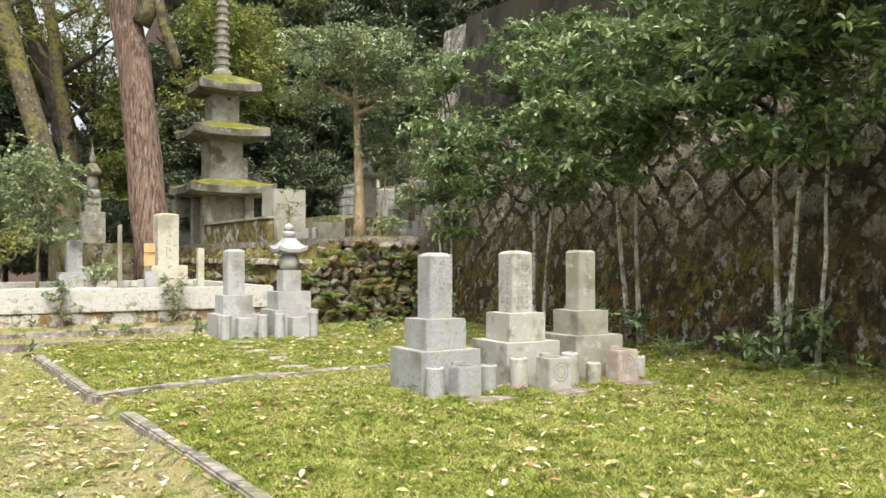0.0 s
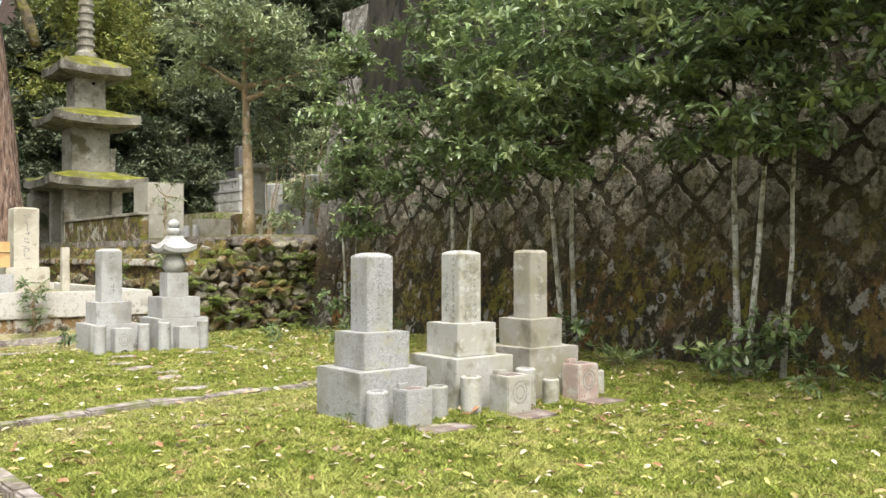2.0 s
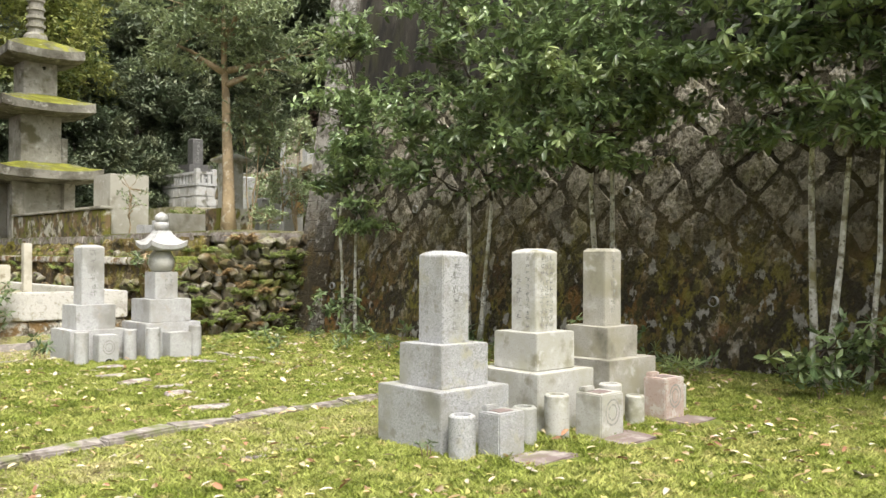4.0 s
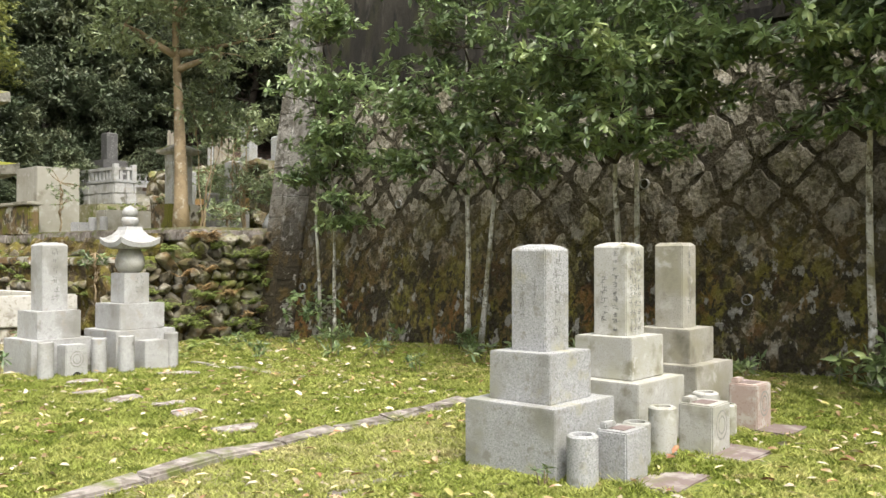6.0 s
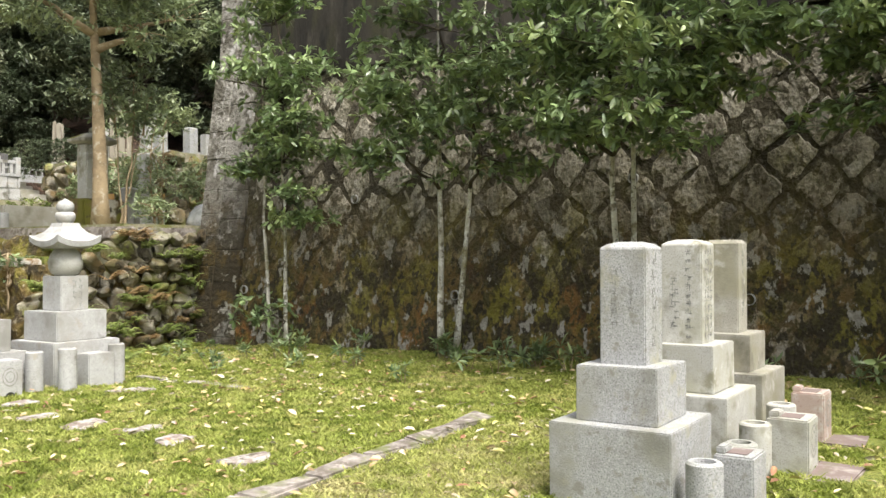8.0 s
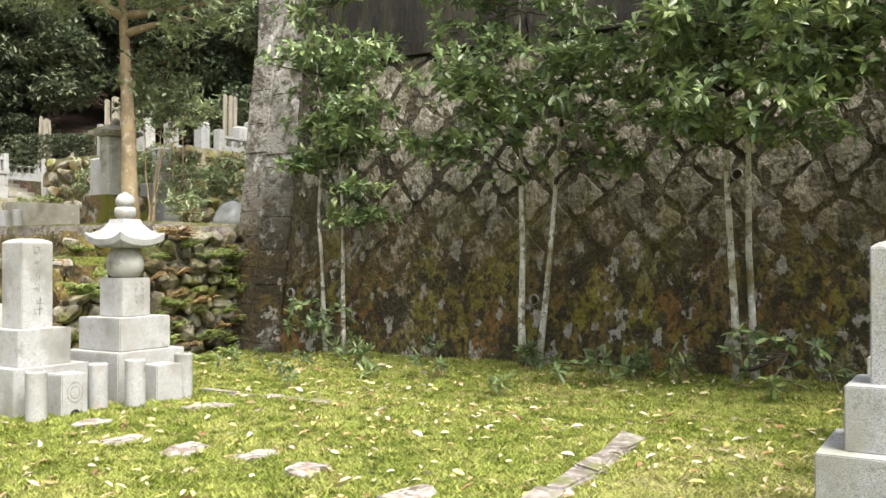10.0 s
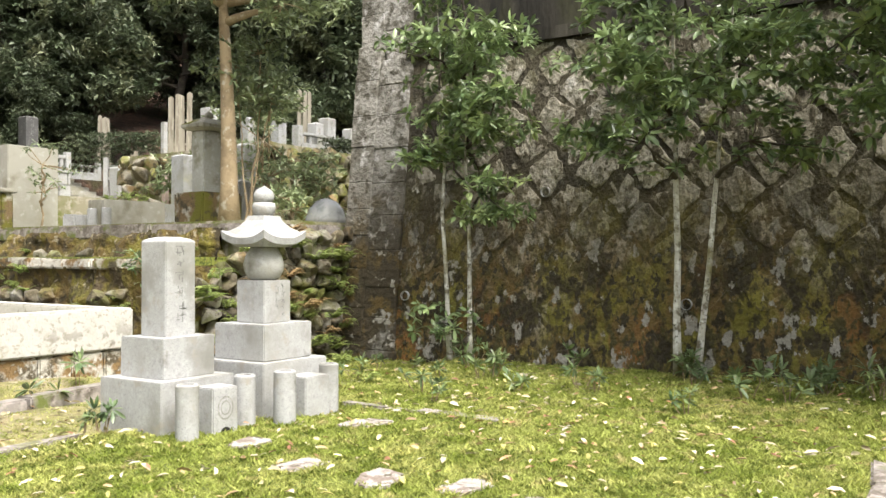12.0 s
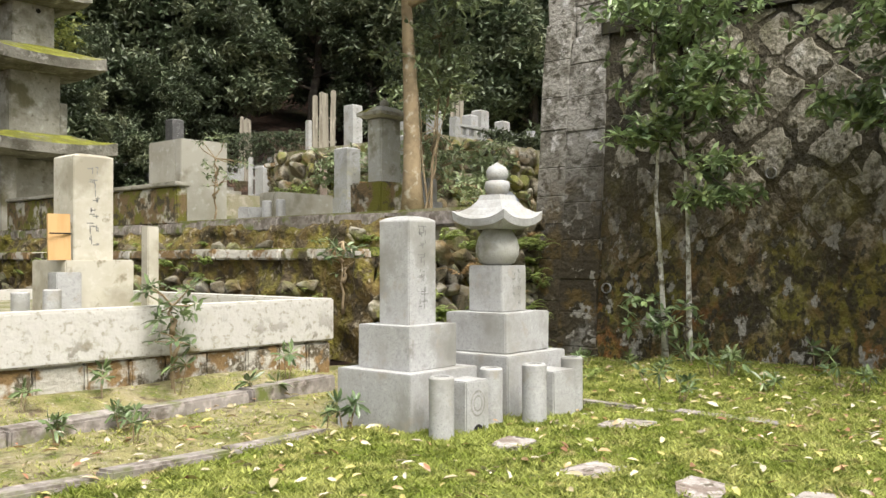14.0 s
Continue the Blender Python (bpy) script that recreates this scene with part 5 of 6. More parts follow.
for sx, sy, w, d, a in ((4.67, 14.69, 0.42, 0.28, 8), (4.35, 13.89, 0.42, 0.3, -25), (5.78, 14.39, 0.55, 0.36, 4), (4.38, 13.21, 0.42, 0.28, 20), (4.48, 12.64, 0.42, 0.28, -10), (4.3, 12.0, 0.38, 0.28, 12), (4.2, 11.1, 0.4, 0.26, -8)):
    flat_stone("stepping_stone", sx, sy, w, d, a, on_ground(sx, sy) + 0.016, STEP_STONE, "flat irregular stepping stone in the moss", "stepping stone", "stepping stones across the lawn")

for s, z in ((16.9, 0.93), (13.0, 0.92), (9.15, 0.95), (10.6, 2.4), (14.9, 2.3)):
    drain_pipe(s, z)


# ---- moss, fallen leaves and low plants ----
def in_strip(x, y):
    return (y > 9.05) & (y < 10.25) & (x < 6.6) & (x > 1.6)


def under_stone(x, y):
    hit = np.zeros(len(x), bool)
    for cx, cy, h in ((4.86, 8.53, 0.38), (5.95, 8.54, 0.38), (6.93, 8.55, 0.37), (4.8, 15.8, 0.37), (5.81, 15.69, 0.39), (4.98, 7.52, 0.2), (5.98, 7.52, 0.2), (7.12, 7.62, 0.2)):
        hit |= (abs(x - cx) < h) & (abs(y - cy) < h)
    for cx, cy in STEPS:
        hit |= (abs(x - cx) < 0.17) & (abs(y - cy) < 0.12)
    hit |= (abs(y - np.where(x < 3.4, 9.8 + 0.263 * (x - 1.5), 10.3 + 0.0656 * (x - 3.4))) < 0.10) & (x < 6.45)
    return hit


def blades(name, x, y, rng, material, tall, wide, label):
    n = len(x)
    z = ground_height(x, y)
    cushion = 0.5 + 0.5 * np.sin(23 * x + 2.6 * np.sin(11 * y)) * np.sin(21 * y + 2.4 * np.sin(13 * x))
    base = np.stack([x, y, z - 0.004 + 0.4 * tall * cushion], 1)
    a = rng.uniform(0, 2 * np.pi, n)
    side = np.stack([np.cos(a), np.sin(a), 0 * a], 1) * (wide * rng.uniform(0.6, 1.3, n)).reshape(-1, 1)
    clump = 0.55 + 0.75 * (0.5 + 0.3 * np.sin(5.3 * x + 2.1 * np.sin(3.7 * y)) * np.sin(6.1 * y + 1.7 * np.sin(4.3 * x)) + 0.55 * np.sin(37 * x + 3 * np.sin(9 * y)) * np.sin(34 * y + 3 * np.sin(8 * x)) + 0.3 * np.sin(71 * x + 4 * np.sin(13 * y)) * np.sin(66 * y))
    h = tall * rng.uniform(0.5, 1.3, n) * np.maximum(clump, 0.2) * (0.7 + 0.45 * cushion)
    tip = base + np.stack([rng.normal(0, 0.95, n) * h, rng.normal(0, 0.95, n) * h, h], 1)
    verts = np.stack([base - side, base + side, tip], 1).reshape(-1, 3)
    ob = raw_mesh(name, verts, np.arange(3 * n).reshape(-1, 3), material)
    tagged(ob, label, "moss", kind="stuff")


STEPS = [(4.67, 14.69), (4.35, 13.89), (5.78, 14.39), (4.38, 13.21), (4.48, 12.64), (4.3, 12.0), (4.2, 11.1)]
g = np.random.default_rng(31)
n = 640000
x, y = g.uniform(1.60, 9.98, n), g.uniform(2.2, 17.9, n)
keep = ~in_strip(x, y) & ~under_stone(x, y) & (g.random(n) < np.clip(1.25 - 0.045 * np.hypot(x, np.maximum(0, y - 9)), 0.45, 1)) & ~((y > 16.0) & (x < 6.0)) & (x < 9.66 + 0.03 * (15 - y))
blades("moss", x[keep], y[keep], g, MOSS_BLADE, 0.03, 0.0083, "thick yellow-green moss lawn")
n = 190000
x, y = g.uniform(-2.5, 6.6, n), g.uniform(2.2, 18.4, n)
keep = ((x < np.where(y < 8.6, 1.89 - 0.041 * y, np.where(y < 9.75, 1.6, 1.38))) | in_strip(x, y) | ((y > 16.2) & (abs(y - 17.28 - 0.06 * x) > 0.15))) & (g.random(n) < 0.5 + 0.35 * in_strip(x, y) + 0.5 * np.sin(2.1 * x + 1.3 * np.sin(1.9 * y)) * np.sin(2.7 * y))
blades("path_moss", x[keep], y[keep], g, PATH_BLADE, 0.026, 0.007, "thin yellowish moss and grass on the trodden ground")


n = 26000
x, y = g.uniform(1.6, 6.6, n), g.uniform(9.05, 10.3, n)
keep = ~under_stone(x, y)
blades("strip_moss", x[keep], y[keep], g, PATH_BLADE, 0.024, 0.0085, "yellow-green moss between the kerb and the graves")
n = 60000
x, y = g.uniform(-2.0, 1.5, n), g.uniform(2.2, 14.0, n)
keep = (x < np.where(y < 8.6, 1.89 - 0.041 * y, np.where(y < 9.75, 1.6, 1.38))) & (np.sin(2.6 * x + 1.1 * np.sin(2.3 * y)) * np.sin(3.1 * y) + g.normal(0, 0.35, n) > -0.1)
blades("path_moss", x[keep], y[keep], g, PATH_BLADE, 0.02, 0.008, "thin yellowish moss and grass on the trodden ground")


def fallen(count, seed):
    r = np.random.default_rng(seed)
    x, y = r.uniform(-2.5, 9.4, count), r.uniform(2.5, 17.8, count)
    more = count // 5                                        # thicker on the trodden path
    x, y = np.concatenate([x, r.uniform(-1.5, 1.45, more)]), np.concatenate([y, r.uniform(3.0, 12.0, more)])
    k = ~under_stone(x, y)
    x, y = x[k], y[k]
    m = len(x)
    lift = np.where(x > 1.6, 0.026, 0.014) + r.uniform(0, 0.012, m)
    base = np.stack([x, y, ground_height(x, y) + lift], 1)
    a = r.uniform(0, 2 * np.pi, m)
    way = np.stack([np.cos(a), np.sin(a), r.normal(0.08, 0.22, m)], 1)
    L = r.uniform(0.05, 0.115, m)
    ob = leaves("fallen_leaves", base, way, L, L * r.uniform(0.26, 0.44, m), DRY_LEAF, r, None, 0.22, unit(np.array([0, 0, 1.0]) + r.normal(0, 0.35, (m, 3))), True)
    tagged(ob, "pale yellow and brown fallen leaves strewn over the moss", "fallen leaves", kind="stuff")


fallen(4600, 12)


def low_plant(x, y, z, size, count, seed, label="small green plant with whorls of narrow leaves in the moss", group="low plants along the wall", material=None):
    r = np.random.default_rng(seed)
    prng = random.Random(seed)
    e = empty("low_plant", x, y, z)
    k = max(2, count // 12)
    tips = np.stack([r.normal(0, size * 0.28, k), r.normal(0, size * 0.28, k), size * r.uniform(0.4, 0.9, k)], 1)
    for t in tips:
        part("stem", tube(wavy((t[0] * 0.3, t[1] * 0.3, -0.03), tuple(t), 2, 0.01, prng), [0.006, 0.005, 0.003], 5), BARK_TAN, e)
    B, D, L, W = whorls(tips, 11, size * 0.5, size * 0.12, r, 0.05)
    leaves("foliage", B, D, L, W, material or LEAF_GLOSSY, r, e, 0.15, None, True)["kind"] = "stuff"
    tagged(e, label, "plant", group)


for k, (px, py, ps) in enumerate(((4.2, 15.85, 0.24), (3.2, 17.2, 0.22), (2.6, 17.0, 0.2))):
    low_plant(px, py, on_ground(px, py), ps, 60, 380 + k, "bushy green plant beside the pale grave and kerb", "low plants before the pale wall")


def fern(x, y, z, size, seed, toward=None, material=None):
    """Arching fronds, each with paired leaflets."""
    r = np.random.default_rng(seed)
    e = empty("fern", x, y, z)
    for k in range(r.integers(5, 9)):
        B, D, L = [], [], []
        a = r.uniform(0, 2 * np.pi) if toward is None else toward + r.normal(0, 0.8)
        reach, rise = size * r.uniform(0.7, 1.1), size * r.uniform(0.3, 0.8)
        for i in range(12):
            f = (i + 1) / 12
            p = np.array([np.cos(a) * reach * f, np.sin(a) * reach * f, rise * (1.9 * f - 1.6 * f * f)])
            for s in (-1, 1):
                B.append(p)
                D.append([np.cos(a) * 0.5 - s * np.sin(a), np.sin(a) * 0.5 + s * np.cos(a), -0.15])
                L.append(size * 0.24 * (1.05 - f) + 0.015)
        B, D, L = np.array(B), np.array(D, float), np.array(L)
        leaves("frond", B, D, L, L * 0.36, material or FERN, r, e)["kind"] = "stuff"
    tagged(e, "withered brown fern with arching fronds" if material == FERN_DRY else "light green fern with arching fronds", "fern", "ferns about the stones")


pr = random.Random(17)
for i in range(34):
    yy = pr.uniform(5.0, 17.2)
    xx = 9.35 - abs(pr.gauss(0, 0.45)) + 0.03 * (15 - yy) * 0.6
    low_plant(xx, yy, on_ground(xx, yy), pr.uniform(0.2, 0.32), pr.randint(30, 56), 200 + i)
for i, (xx, yy) in enumerate(((8.2, 13.4), (8.0, 14.2), (7.4, 15.0), (7.7, 12.3), (8.3, 15.4), (8.5, 11.6), (7.9, 16.3), (7.0, 14.6), (4.35, 8.15), (8.4, 6.3), (8.6, 7.2), (8.7, 5.6), (8.9, 5.2), (8.8, 9.0))):
    low_plant(xx, yy, on_ground(xx, yy), 0.24 if xx > 5 else 0.12, 36, 300 + i)
for i, (xx, yy, s) in enumerate(((4.08, 15.98, 0.18), (4.75, 17.6, 0.32), (3.6, 18.25, 0.28), (2.9, 18.2, 0.26), (4.3, 18.2, 0.3), (5.5, 18.1, 0.34), (1.6, 18.1, 0.3), (0.4, 18.1, 0.3), (2.2, 17.3, 0.2), (3.2, 17.2, 0.2), (3.0, 16.7, 0.18), (1.3, 14.5, 0.26), (1.45, 15.1, 0.24), (6.3, 16.6, 0.22))):
    low_plant(xx, yy, on_ground(xx, yy), s, 34, 340 + i, "leafy dark green plant beside the kerb and low wall", "low plants before the pale wall", LEAF_GLOSSY)
for i in range(54):
    xx = pr.uniform(6.8, 9.7)
    fern(xx, 17.9, pr.uniform(0.15, 1.0 + 0.8 * min(1, (xx - 6.7) / 1.4)), pr.uniform(0.2, 0.42), 400 + i, -1.57, FERN_DRY if i % 4 == 0 else FERN)
for i, (xx, yy) in enumerate(((7.2, 16.6), (7.7, 17.0), (8.3, 17.2), (6.9, 17.3), (8.9, 17.3), (7.6, 15.9), (6.7, 16.0))):
    fern(xx, yy, on_ground(xx, yy), pr.uniform(0.3, 0.42), 440 + i)
for i in range(22):
    yy = pr.uniform(19.0, 28)
    fern(7.25, yy, pr.uniform(0.75, 1.3), pr.uniform(0.2, 0.34), 470 + i, 3.14)
for i in range(14):
    yy = pr.uniform(19.0, 29)
    fern(8.35, yy, pr.uniform(1.42, 1.6), pr.uniform(0.16, 0.28), 500 + i, 3.14)


def sapling(x, y, z, h, spread, seed, label, material, tips=60, leaf=(0.12, 0.035)):
    broadleaf("shrub", x, y, z, [(0, 0, h * 0.8, 0.02, 0.03, 0.012 + h * 0.012)], [(0, 0, h * 0.8, spread, spread, h * 0.28), (0.03, -0.03, h * 0.45, spread * 0.7, spread * 0.7, h * 0.16)], material, BARK_TAN, leaf, tips, 7, seed, label)


sapling(4.3, 18.28, 0.12, 0.95, 0.15, 71, "thin sapling with red-tinged stem beside the low wall", LEAF_GLOSSY, 24, (0.13, 0.042))
sapling(2.2, 18.3, 0.12, 0.9, 0.15, 72, "leafy sapling growing before the low wall", LEAF_GLOSSY, 24, (0.13, 0.042))
sapling(7.0, 18.9, 0.8, 0.9, 0.2, 73, "thin sapling on the mossy bank", LEAF_GLOSSY, 20)
sapling(9.0, 24.35, 1.98, 1.4, 0.3, 74, "thin-stemmed shrub beside the box tomb", LEAF_GREY, 30)
sapling(11.4, 21.3, 1.98, 2.0, 0.8, 75, "bushy evergreen shrub among the upper graves", LEAF_GREY, 80)
broadleaf("shrub", 9.75, 19.95, 1.95, [(0, 0, 2.2, 0.25, 0, 0.035), (0.08, 0.05, 2.1, -0.1, 0.2, 0.028), (-0.05, 0.1, 1.9, 0.5, -0.1, 0.025)],
          [(0.1, 0, 2.1, 0.6, 0.6, 0.25), (0.55, 0, 2.4, 0.5, 0.5, 0.22), (-0.2, 0.1, 2.5, 0.5, 0.5, 0.2), (0.2, 0, 2.75, 0.45, 0.45, 0.18)],
          LEAF_GREY, BARK_TAN, (0.14, 0.05), 230, 8, 76, "grey-green shrub on thin bent stems beside the tan tree", "", 1.2, 0.02)
sapling(12.4, 22.3, 1.98, 1.5, 0.7, 77, "bushy shrub against the stone wall", LEAF_GREY, 120)
sapling(9.5, 18.8, 1.98, 0.4, 0.25, 78, "low shrub at the foot of the tall wall", LEAF_GREY, 60)
sapling(2.2, 22.5, 0.72, 3.0, 1.3, 79, "broad evergreen shrub beside the pale plot", LEAF_GREY, 420, (0.17, 0.06))
sapling(0.9, 20.5, 0.72, 1.5, 1.0, 80, "yellow-green bush beside the pale plot", LEAF_LIGHT, 260, (0.12, 0.04))
sapling(3.1, 20.4, 0.72, 0.6, 0.35, 81, "low shrub on the pale plot", LEAF_GREY, 50)
sapling(1.2, 26.0, 0.6, 4.0, 1.8, 82, "tall evergreen shrub behind the pale plot", LEAF_GREY, 420, (0.2, 0.07))


# ---- graves of the plots behind ----
def plain_grave(x, y, z0, half, base_half, base_h, top, material, label, style="dome", rz=0.0, name="gravestone"):
    e = empty(name, x, y, z0, rz)
    part("base", block(-base_half, -base_half, -0.03, base_half, base_half, base_h, 0.015, 0.006), material, e)
    s = part("shaft", shaft_mesh(0, 0, half, base_h, top - 0.05, 0.05, style), material, e)
    writing(s, "y", 0, 0, half, base_h, top - 0.05, [(0.0, 0.12, 0.12, half * 0.55)], random.Random(int(x * 91)))
    tagged(e, label, "gravestone")


def plank(x, y, z0, h, w, t, material, label, group, rx=0.0, ry=0.0, rz=0.0, pointed=True):
    bm = bmesh.new()
    pts = [(-w / 2, 0), (w / 2, 0), (w / 2, h - w * 0.3), (0, h) if pointed else (w / 2, h), (-w / 2, h if not pointed else h - w * 0.3)]
    a = [bm.verts.new((px, -t / 2, pz)) for px, pz in pts]
    b = [bm.verts.new((px, t / 2, pz)) for px, pz in pts]
    bm.faces.new(a)
    bm.faces.new(b[::-1])
    for i in range(5):
        bm.faces.new((a[(i + 1) % 5], a[i], b[i], b[(i + 1) % 5]))
    ob = finish("memorial_plank", bm, material)
    ob.matrix_world = pose(x, y, z0, rx, ry, rz)
    tagged(ob, label, "memorial plank", group)


PLOT, UP = 0.72, 1.98
plain_grave(4.72, 20.75, PLOT, 0.235, 0.40, 0.58, 1.78, SANDSTONE, "tall cream stone grave with a domed top and carved signs")
plank(4.28, 20.42, PLOT + 0.58, 0.5, 0.23, 0.05, WOOD_ORANGE, "bundle of fresh orange wooden planks leaning on a grave", "", -5, 0, -12, False)
finish("band", block(4.16, 20.385, PLOT + 0.86, 4.40, 20.395, PLOT + 0.875, 0), DARK)["kind"] = "structure"
ob = finish("stone_post", block(-0.075, -0.075, -0.05, 0.075, 0.075, 0.98, 0.012, 0.005), SANDSTONE)
ob.matrix_world = pose(5.47, 20.6, PLOT)
tagged(ob, "plain square cream stone post", "stone post", "posts of the pale plot")
for px_, py_, hh, rr in ((3.1, 20.6, 0.4, 0.09), (2.55, 20.9, 0.4, 0.09)):
    ob = finish("stone_post", block(-rr, -rr, -0.05, rr, rr, hh, 0.015, 0.006), GRANITE_PALE)
    ob.matrix_world = pose(px_, py_, PLOT)
    tagged(ob, "short square grey stone post", "stone post", "posts of the pale plot")
vase(4.05, 20.1, PLOT, 0.09, 0.28, GRANITE_PALE, "round pale flower vase before the cream grave")
vase(3.75, 20.15, PLOT, 0.09, 0.26, GRANITE_PALE, "round pale flower vase before the cream grave")
incense_box(4.15, 20.2, 4.42, 20.42, PLOT, 0.45, GRANITE_PALE, "pale stone incense box before the cream grave", False, False, False)
plain_grave(2.95, 22.3, PLOT, 0.17, 0.33, 0.42, 1.18, GRANITE_PALE, "pale grey gravestone with a rounded top")
ob = finish("wooden_post", block(-0.05, -0.05, -0.05, 0.05, 0.05, 1.55, 0.01, 0.004), WOOD_GREY)
ob.matrix_world = pose(4.0, 22.4, PLOT)
tagged(ob, "slim weathered wooden post beside the graves", "post")
structure("plot_kerb", block(-1.0, 20.0, PLOT - 0.02, 3.4, 20.18, PLOT + 0.13, 0.02), WHITE_WALL, "low pale kerb inside the raised plot", "kerb")


def far_tower(x, y, z0, s):
    e = empty("stone_tower", x, y, z0)
    part("pedestal", block(-0.36, -0.36, -0.85, 0.36, 0.36, 0.25, 0.02, 0.01), PAGODA, e)
    part("plinth", block(-0.24, -0.24, 0.25, 0.24, 0.24, 0.7, 0.02, 0.01), PAGODA, e)
    prof = [("base", [(0.3, 0), (0.3, 0.25)]), ("body", [(0.17, 0.25), (0.22, 0.45), (0.17, 0.65)]), ("roof", [(0.2, 0.65), (0.36, 0.72), (0.34, 0.78), (0.14, 0.98)]), ("finial", [(0.1, 0.98), (0.12, 1.1), (0.06, 1.3), (0.0, 1.55)])]
    for nm, p in prof:
        part(nm, lathe([(r * s * 0.72, z * s + 0.7) for r, z in p], 14), PAGODA, e, "", True)
    tagged(e, "weathered grey stone tower with a pointed finial", "stone tower")


far_tower(4.75, 31.5, 2.75, 1.2)
structure("terrace_tower", block(3.6, 30.4, -0.2, 6.9, 33.5, 1.95, 0.05, 0.02), TERRACE_STONE, "low mossy stone terrace below the tower", "terrace")

# upper terrace
ob = empty("box_tomb", 9.36, 25.6, UP)
part("front_slab", block(-0.5, -0.4, -0.03, 0.5, -0.2, 1.54, 0.012, 0.004), CAST_STONE, ob)
part("body", block(-0.495, -0.197, -0.03, 0.495, 0.7, 1.535, 0.012, 0.004), CAST_STONE, ob)
tagged(ob, "large plain box-shaped cream stone tomb", "tomb")
structure("wall_mossy_low", block(8.5, 24.8, UP - 0.05, 8.75, 31.6, UP + 0.62, 0.03, 0.01), MOSSY, "low moss-stained stone wall along the terrace", "low wall")
structure("wall_mossy_cap", block(8.45, 24.75, UP + 0.622, 8.8, 31.6, UP + 0.70, 0.02, 0.006), PAGODA, "flat stone coping on the mossy low wall", "coping")


def planter(x, y, w, d, h):
    e = empty("stone_planter", x, y, UP)
    t = 0.1
    part("front", block(0, 0, -0.03, w, t, h, 0.015), CAST_STONE, e)
    part("back", block(0, d - t, -0.03, w, d, h, 0.015), CAST_STONE, e)
    part("side", block(0, t + 0.002, -0.03, t, d - t - 0.002, h, 0.015), CAST_STONE, e)
    part("side", block(w - t, t + 0.002, -0.03, w, d - t - 0.002, h, 0.015), CAST_STONE, e)
    part("soil", block(t, t, -0.03, w - t, d - t, h - 0.08, 0), SOIL, e, "dark planting soil")
    tagged(e, "cream stone trough planter on the upper terrace", "planter")


planter(9.5, 23.25, 1.3, 0.5, 0.5)
for i in range(4):
    low_plant(9.75 + 0.25 * i, 23.5, UP + 0.4, 0.26, 40, 600 + i, "light green leafy plant in a stone trough", "plants in the trough", FERN)


def capped_stele(x, y):
    e = empty("capped_stele", x, y, UP)
    part("base", block(-0.44, -0.34, -0.03, 0.44, 0.34, 0.53, 0.03, 0.015), MOSSY, e, "moss-stained base")
    part("slab", block(-0.235, -0.15, 0.53, 0.235, 0.15, 1.56, 0.02, 0.006), GRANITE_LICHEN, e)
    bm = bmesh.new()
    r = [[bm.verts.new((sx * a, sy * b, z)) for sx, sy in ((-1, -1), (1, -1), (1, 1), (-1, 1))] for a, b, z in ((0.30, 0.2, 1.56), (0.36, 0.27, 1.6), (0.36, 0.27, 1.65), (0.15, 0.09, 1.76))]
    for p, q in zip(r, r[1:]):
        for i in range(4):
            bm.faces.new((p[i], p[(i + 1) % 4], q[(i + 1) % 4], q[i]))
    bm.faces.new(r[0][::-1])
    bm.faces.new(r[-1])
    part("cap", bm, PAGODA, e)
    part("knob", lathe([(0.05, 1.75), (0.075, 1.79), (0.07, 1.85), (0.0, 1.9)], 14), PAGODA, e, "", True)
    tagged(e, "grey stele under a stone roof cap on a mossy base", "stele")


capped_stele(9.9, 21.05)
plain_grave(12.13, 24.29, UP, 0.19, 0.3, 0.56, 1.6, GRANITE, "grey gravestone on a square base behind the trough")
plank(12.36, 24.0, UP + 0.56, 0.34, 0.24, 0.03, WOOD_ORANGE, "small orange wooden tablet beside a grave", "", 0, 0, -40, False)
plain_grave(12.78, 23.2, UP, 0.16, 0.28, 0.6, 1.82, GRANITE_PALE, "slim pale gravestone with a rounded top beside the shrubs")
plank(12.95, 22.95, UP + 0.6, 0.3, 0.2, 0.03, WOOD_ORANGE, "small orange wooden tablet beside a grave", "", 0, 0, -40, False)
plain_grave(10.93, 21.38, UP, 0.13, 0.2, 0.35, 0.85, GRANITE_PALE, "small pale gravestone beside the shrubs", "dome")
plain_grave(11.07, 21.15, UP, 0.11, 0.18, 0.3, 0.72, GRANITE_PALE, "low pale gravestone beside the shrubs", "dome")
ob = finish("red_post", block(-0.06, -0.06, -0.03, 0.06, 0.06, 1.4, 0.01), PINK)
ob.matrix_world = pose(13.1, 26.1, UP)
tagged(ob, "short reddish post among the graves", "post")


def balustrade(x0, x1, y, z0, z1, name_label):
    e = empty("stone_balustrade", x0, y, z0)
    L, H = x1 - x0, z1 - z0
    part("footing", block(0, -0.12, -0.05, L, 0.12, H * 0.45, 0.02), GRANITE, e)
    part("rail", block(0.0, -0.08, H * 0.86, L, 0.08, H, 0.015), GRANITE, e)
    part("rail", block(0.0, -0.07, H * 0.45, L, 0.07, H * 0.52, 0.01), GRANITE, e)
    k = max(2, int(L / 0.27))
    for i in range(k):
        part("baluster", block(L * (i + 0.5) / k - 0.045, -0.05, H * 0.52, L * (i + 0.5) / k + 0.045, 0.05, H * 0.86, 0.008), GRANITE, e)
    for xx in (0.0, L):
        part("post", block(xx - 0.09, -0.1, -0.05, xx + 0.09, 0.1, H + 0.14, 0.012), GRANITE, e)
    tagged(e, name_label, "balustrade")


